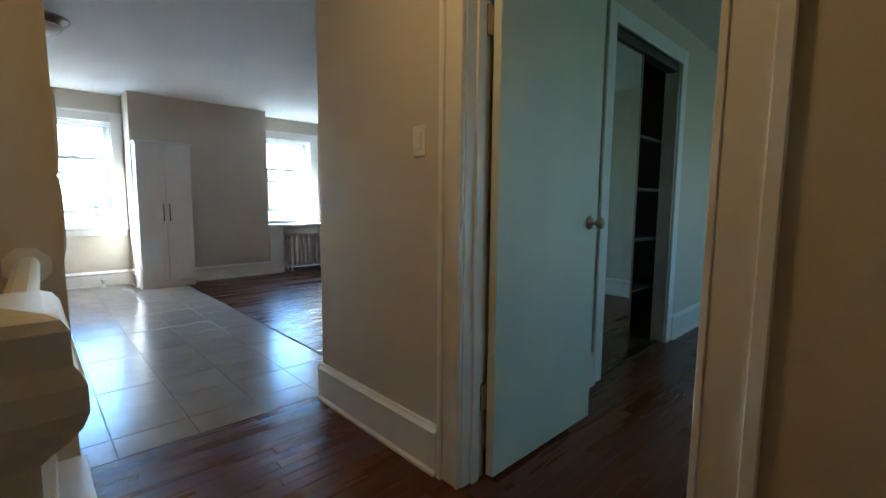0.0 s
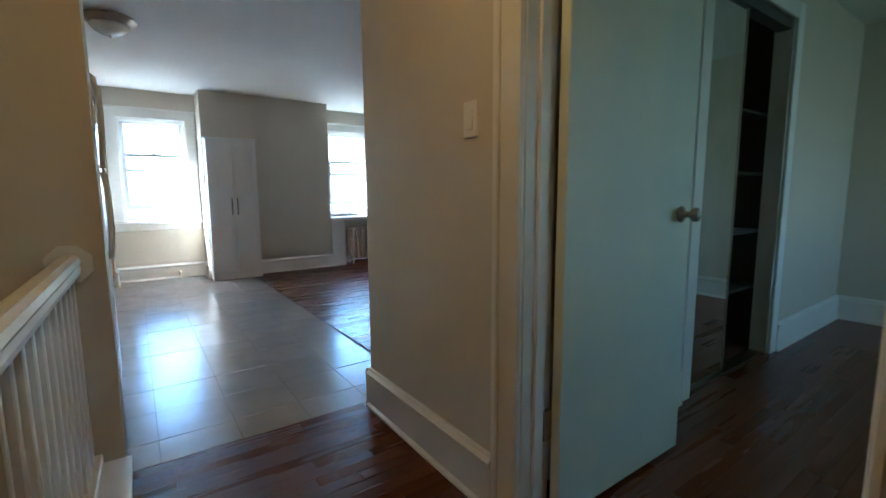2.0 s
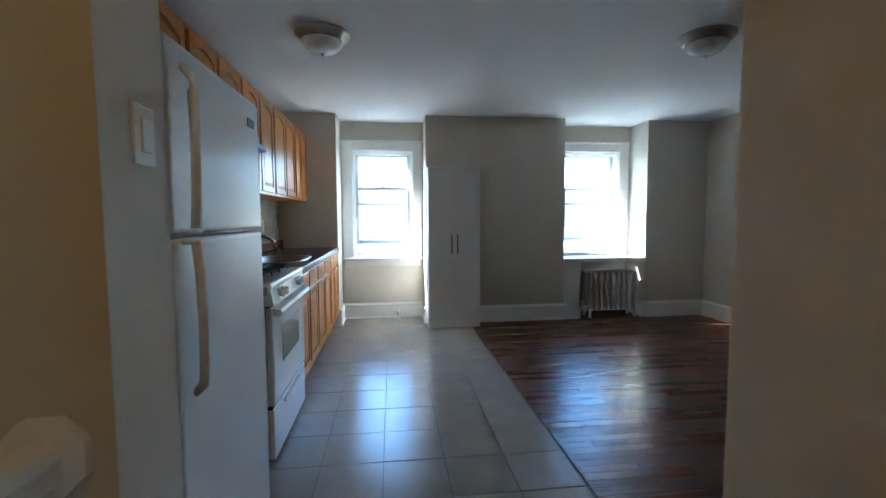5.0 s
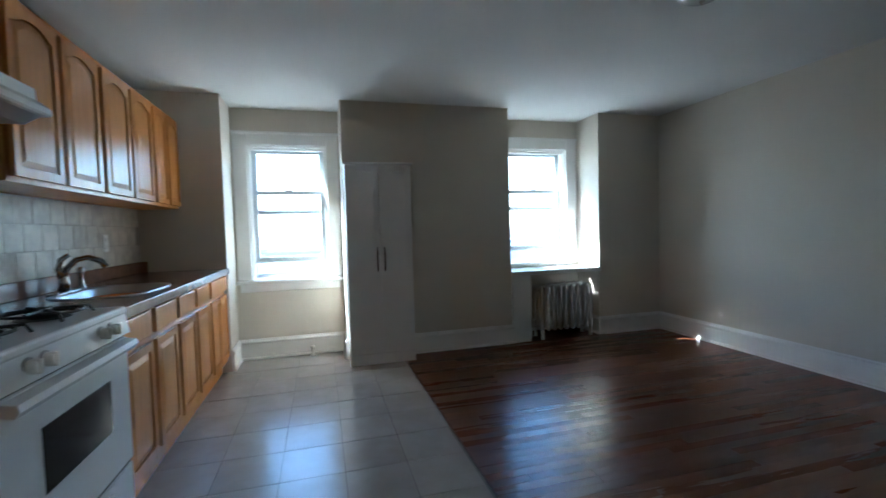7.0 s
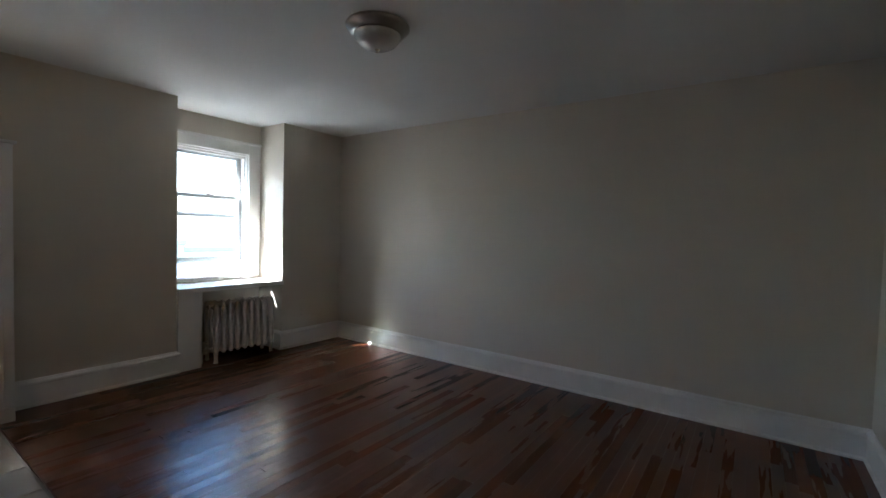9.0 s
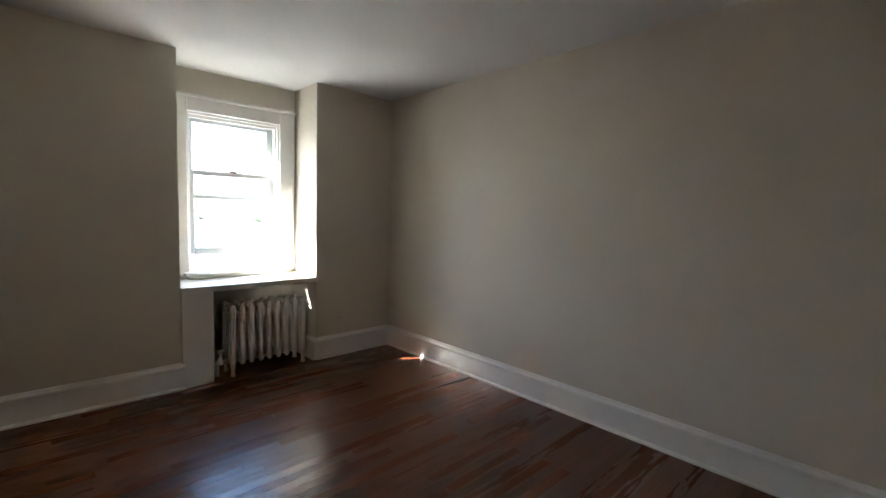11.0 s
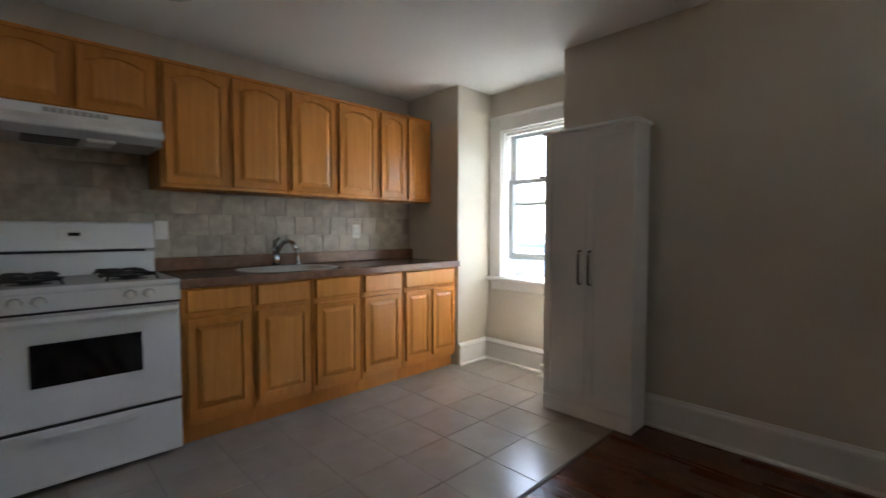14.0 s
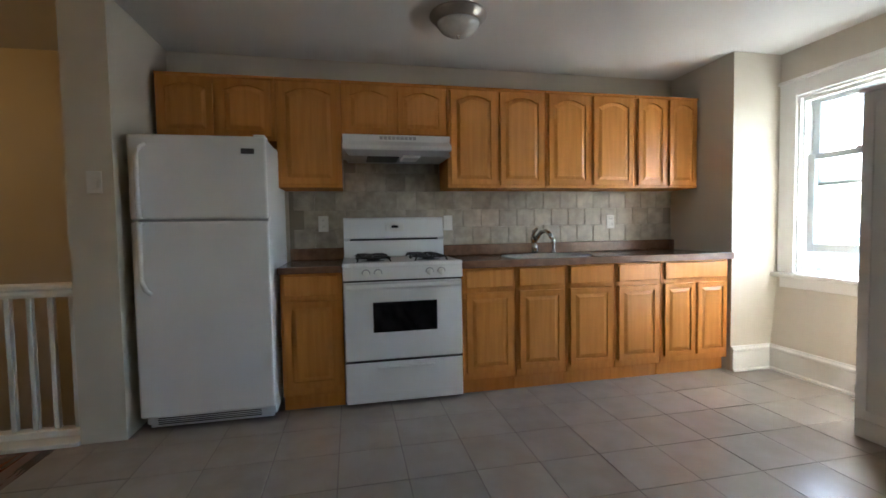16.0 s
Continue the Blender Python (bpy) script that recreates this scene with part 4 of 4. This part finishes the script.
def tree(x, y, z0, high, seed):
    r = random.Random(seed)
    t = thing("street_tree", (x, y, z0), "leafy green street tree rising behind the row houses", "tree", "trees behind the houses")
    bm = bmesh.new()
    tube(bm, [(x, y, z0), (x + 0.1, y, z0 + high * 0.3), (x, y + 0.1, z0 + high * 0.62)], [0.30, 0.22, 0.12], 8)
    for k in range(5):
        a = k * 1.25 + r.random()
        tube(bm, [(x, y, z0 + high * (0.32 + 0.06 * k)), (x + math.cos(a) * 1.1, y + math.sin(a) * 1.1, z0 + high * (0.52 + 0.06 * k)), (x + math.cos(a) * 1.9, y + math.sin(a) * 1.9, z0 + high * (0.62 + 0.06 * k))], [0.13, 0.08, 0.03], 6)
    part("trunk", bm, M_BARK, t)
    verts, faces = [], []
    for k in range(900):
        a, u, q = r.random() * 6.283, r.random(), r.random() ** 0.4
        rr = 2.6 * q * (0.75 + 0.35 * math.sin(3 * a + seed))
        c = Vector((x + rr * math.cos(a) * math.sin(math.pi * (0.15 + 0.8 * u)), y + rr * math.sin(a) * math.sin(math.pi * (0.15 + 0.8 * u)), z0 + high * (0.42 + 0.56 * u)))
        s = 0.16 + 0.16 * r.random()
        e = Euler((r.random() * 3, r.random() * 3, r.random() * 6)).to_matrix()
        i = len(verts)
        for p in ((-s, 0, 0), (0, -s * 0.6, 0.05), (s, 0, 0), (0, s * 0.6, 0.05)):
            verts.append(c + e @ Vector(p))
        faces.append((i, i + 1, i + 2, i + 3))
    me = bpy.data.meshes.new("crown")
    me.from_pydata([v - BASE[t] for v in verts], [], faces)
    me.materials.append(M_LEAF)
    ob = new("crown", me)
    ob.parent = t


for k in range(14):
    tree(-40 + k * 6.3 + rng.random() * 3, 47 + rng.random() * 8, -7.5, 7.0 + rng.random() * 1.0, 20 + k)

# ---- pieces: floor tiles, boards, wall tiles ----


def chamfered(name, sx, sy, sz, c, material):
    """A flat slab with its top edges cut at c; its origin at the middle of its top."""
    me = bpy.data.meshes.new(name)
    a, b, p, q = sx / 2, sy / 2, sx / 2 - c, sy / 2 - c
    v = [(-a, -b, -sz), (a, -b, -sz), (a, b, -sz), (-a, b, -sz), (-a, -b, -c), (a, -b, -c), (a, b, -c), (-a, b, -c), (-p, -q, 0), (p, -q, 0), (p, q, 0), (-p, q, 0)]
    f = [(8, 9, 10, 11)] + [(4 + k, 4 + (k + 1) % 4, 8 + (k + 1) % 4, 8 + k) for k in range(4)] + [(k, (k + 1) % 4, 4 + (k + 1) % 4, 4 + k) for k in range(4)]
    me.from_pydata(v, [], f)
    me.materials.append(material)
    return me


def piece(name, me, at, parent, turn=None):
    ob = new(name, me)
    ob.parent = parent
    ob.location = Vector(at) - BASE[parent]
    if turn:
        ob.rotation_euler = turn
    return ob


TP = 0.3085
fl = thing("floor_kitchen", (1.1, -2, 0), "square beige-grey ceramic floor tiles with thin dark grout", "floor", kind="structure")
meshes = {}
cols = [(max(KX + 0.01, 0.930 + TP * k), min(EDGE_X, 0.930 + TP * (k + 1))) for k in range(-3, 4)]
rows_y = [(max(EDGE_Y, -4.121 + 0.3125 * k), min(AY - 0.002, -4.121 + 0.3125 * (k + 1))) for k in range(-1, 15)]
for a, b in cols:
    for c, d in rows_y:
        if a > 2.0 and c > 2:
            continue
        key = (round(b - a, 3), round(d - c, 3))
        if key[0] < 0.02 or key[1] < 0.02:
            continue
        if key not in meshes:
            meshes[key] = chamfered("floor_tile", b - a - 0.004, d - c - 0.004, 0.010, 0.0006, M_TILE)
        piece("tile", meshes[key], ((a + b) / 2, (c + d) / 2, 0.0006 * math.sin(17 * a + 31 * c)), fl, (0.0008 * math.sin(40 * c + 9 * a), 0.0008 * math.sin(23 * a + 5 * c), 0))

SW = 0.0572
lengths = (0.55, 0.8, 1.05, 1.35)
strip = {n: chamfered("floor_board", n - 0.0012, SW - 0.0006, 0.012, 0.0005, M_PLANK) for n in lengths}


def boards(name, x0, x1, y0, y1, seed, label):
    """Strip boards running across x, with staggered ends."""
    f = thing(name, ((x0 + x1) / 2, (y0 + y1) / 2, 0), label, "floor", kind="structure")
    r = random.Random(seed)
    y, rest_v, rest_f, made = y1, [], [], 0
    ends = {}
    while y - SW > y0 - 0.03:
        x = x0 - r.random() * 0.5
        while x < x1:
            n = r.choice(lengths)
            a, b = max(x, x0), min(x + n, x1)
            if b - a > 0.03:
                tilt = (0.0050 * (r.random() - 0.5) * 2, 0.0002 * (r.random() - 0.5) * 2, 0)
                key = round(b - a, 2)
                if key in lengths:
                    me = strip[key]
                else:
                    key = round((b - a) / 0.004) * 0.004
                    if key not in ends:
                        ends[key] = chamfered("floor_board", b - a - 0.0012, SW - 0.0006, 0.012, 0.0005, M_PLANK)
                    me = ends[key]
                piece("board", me, ((a + b) / 2, y - SW / 2, -0.0001 - 0.0002 * r.random()), f, tilt)
            x += n
        y -= SW
    return f


BOARDS = "dark reddish-brown varnished oak strip floor, worn and glossy"
boards("floor_living", EDGE_X, RX, BACK, 0.0, 1, BOARDS)
boards("floor_threshold", HX, EDGE_X, BACK, EDGE_Y, 2, BOARDS)
boards("floor_hall", 0.80, HX, -6.5, EDGE_Y, 3, BOARDS)
boards("floor_bedroom", HX, 4.9, -6.3, BED_Y, 5, BOARDS)
solid("floor_far_boards", boxes((0.80, -7.9, -0.02, HX, -6.51, 0), (-0.08, -7.9, -0.02, 0.80, -6.05, 0), (HX + 0.12, -8.6, -0.02, BED_X, -6.31, 0), (4.9, -6.31, -0.02, BED_X, BED_Y, 0), (P1, 0.0, -0.02, A2, AY, -0.001)), M_PLANK, BOARDS, "floor", "structure")
solid("floor_trim", boxes((EDGE_X - 0.004, EDGE_Y, -0.004, EDGE_X + 0.004, -0.0, 0.002)), M_PLANKGAP, "thin dark joint between tiles and boards", "trim", "structure")

sp = thing("backsplash", (KX, -1.6, 1.2), "tumbled beige-grey stone wall tiles above the counter", "backsplash", kind="structure")
part("grout_bed", boxes((KX, -3.225, 0.985, KX + 0.006, -0.002, 1.406), (KX, -2.825, 1.406, KX + 0.006, -2.095, 1.75)), M_SPLASHGROUT, sp)
BT = 0.152
wt = bpy.data.meshes.new("wall_tile")
for name, n in (("wall_tile", 0),):
    a, h, c = BT / 2 - 0.0012, 0.1405 / 2 - 0.0012, 0.0010
    v = [(0, -a, -h), (0, a, -h), (0, a, h), (0, -a, h), (0.007, -a, -h), (0.007, a, -h), (0.007, a, h), (0.007, -a, h), (0.010, -a + c, -h + c), (0.010, a - c, -h + c), (0.010, a - c, h - c), (0.010, -a + c, h - c)]
    f = [(8, 9, 10, 11)] + [(4 + k, 4 + (k + 1) % 4, 8 + (k + 1) % 4, 8 + k) for k in range(4)] + [(k, (k + 1) % 4, 4 + (k + 1) % 4, 4 + k) for k in range(4)]
    wt.from_pydata(v, [], f)
    wt.materials.append(M_SPLASH)
TH = 0.1405
for k in range(6):
    z = 0.985 + TH * (k + 0.5) - 0.0
    y = -0.002 - (BT / 2 if k % 2 == 0 else 0.004)
    while y > -3.225:
        hood_gap = -2.825 + BT / 2 < y < -2.095 - BT / 2 + 0.07
        if -0.002 - y >= BT / 2 - 1e-6 and (z + TH / 2 < 1.42 or (hood_gap and z < 1.66)) and y - BT / 2 > -3.226:
            piece("tile", wt, (KX + 0.0035, y, z), sp, (0, 0.006 * math.sin(9 * y + k), 0.006 * math.sin(5 * y + 7 * k)))
        y -= BT
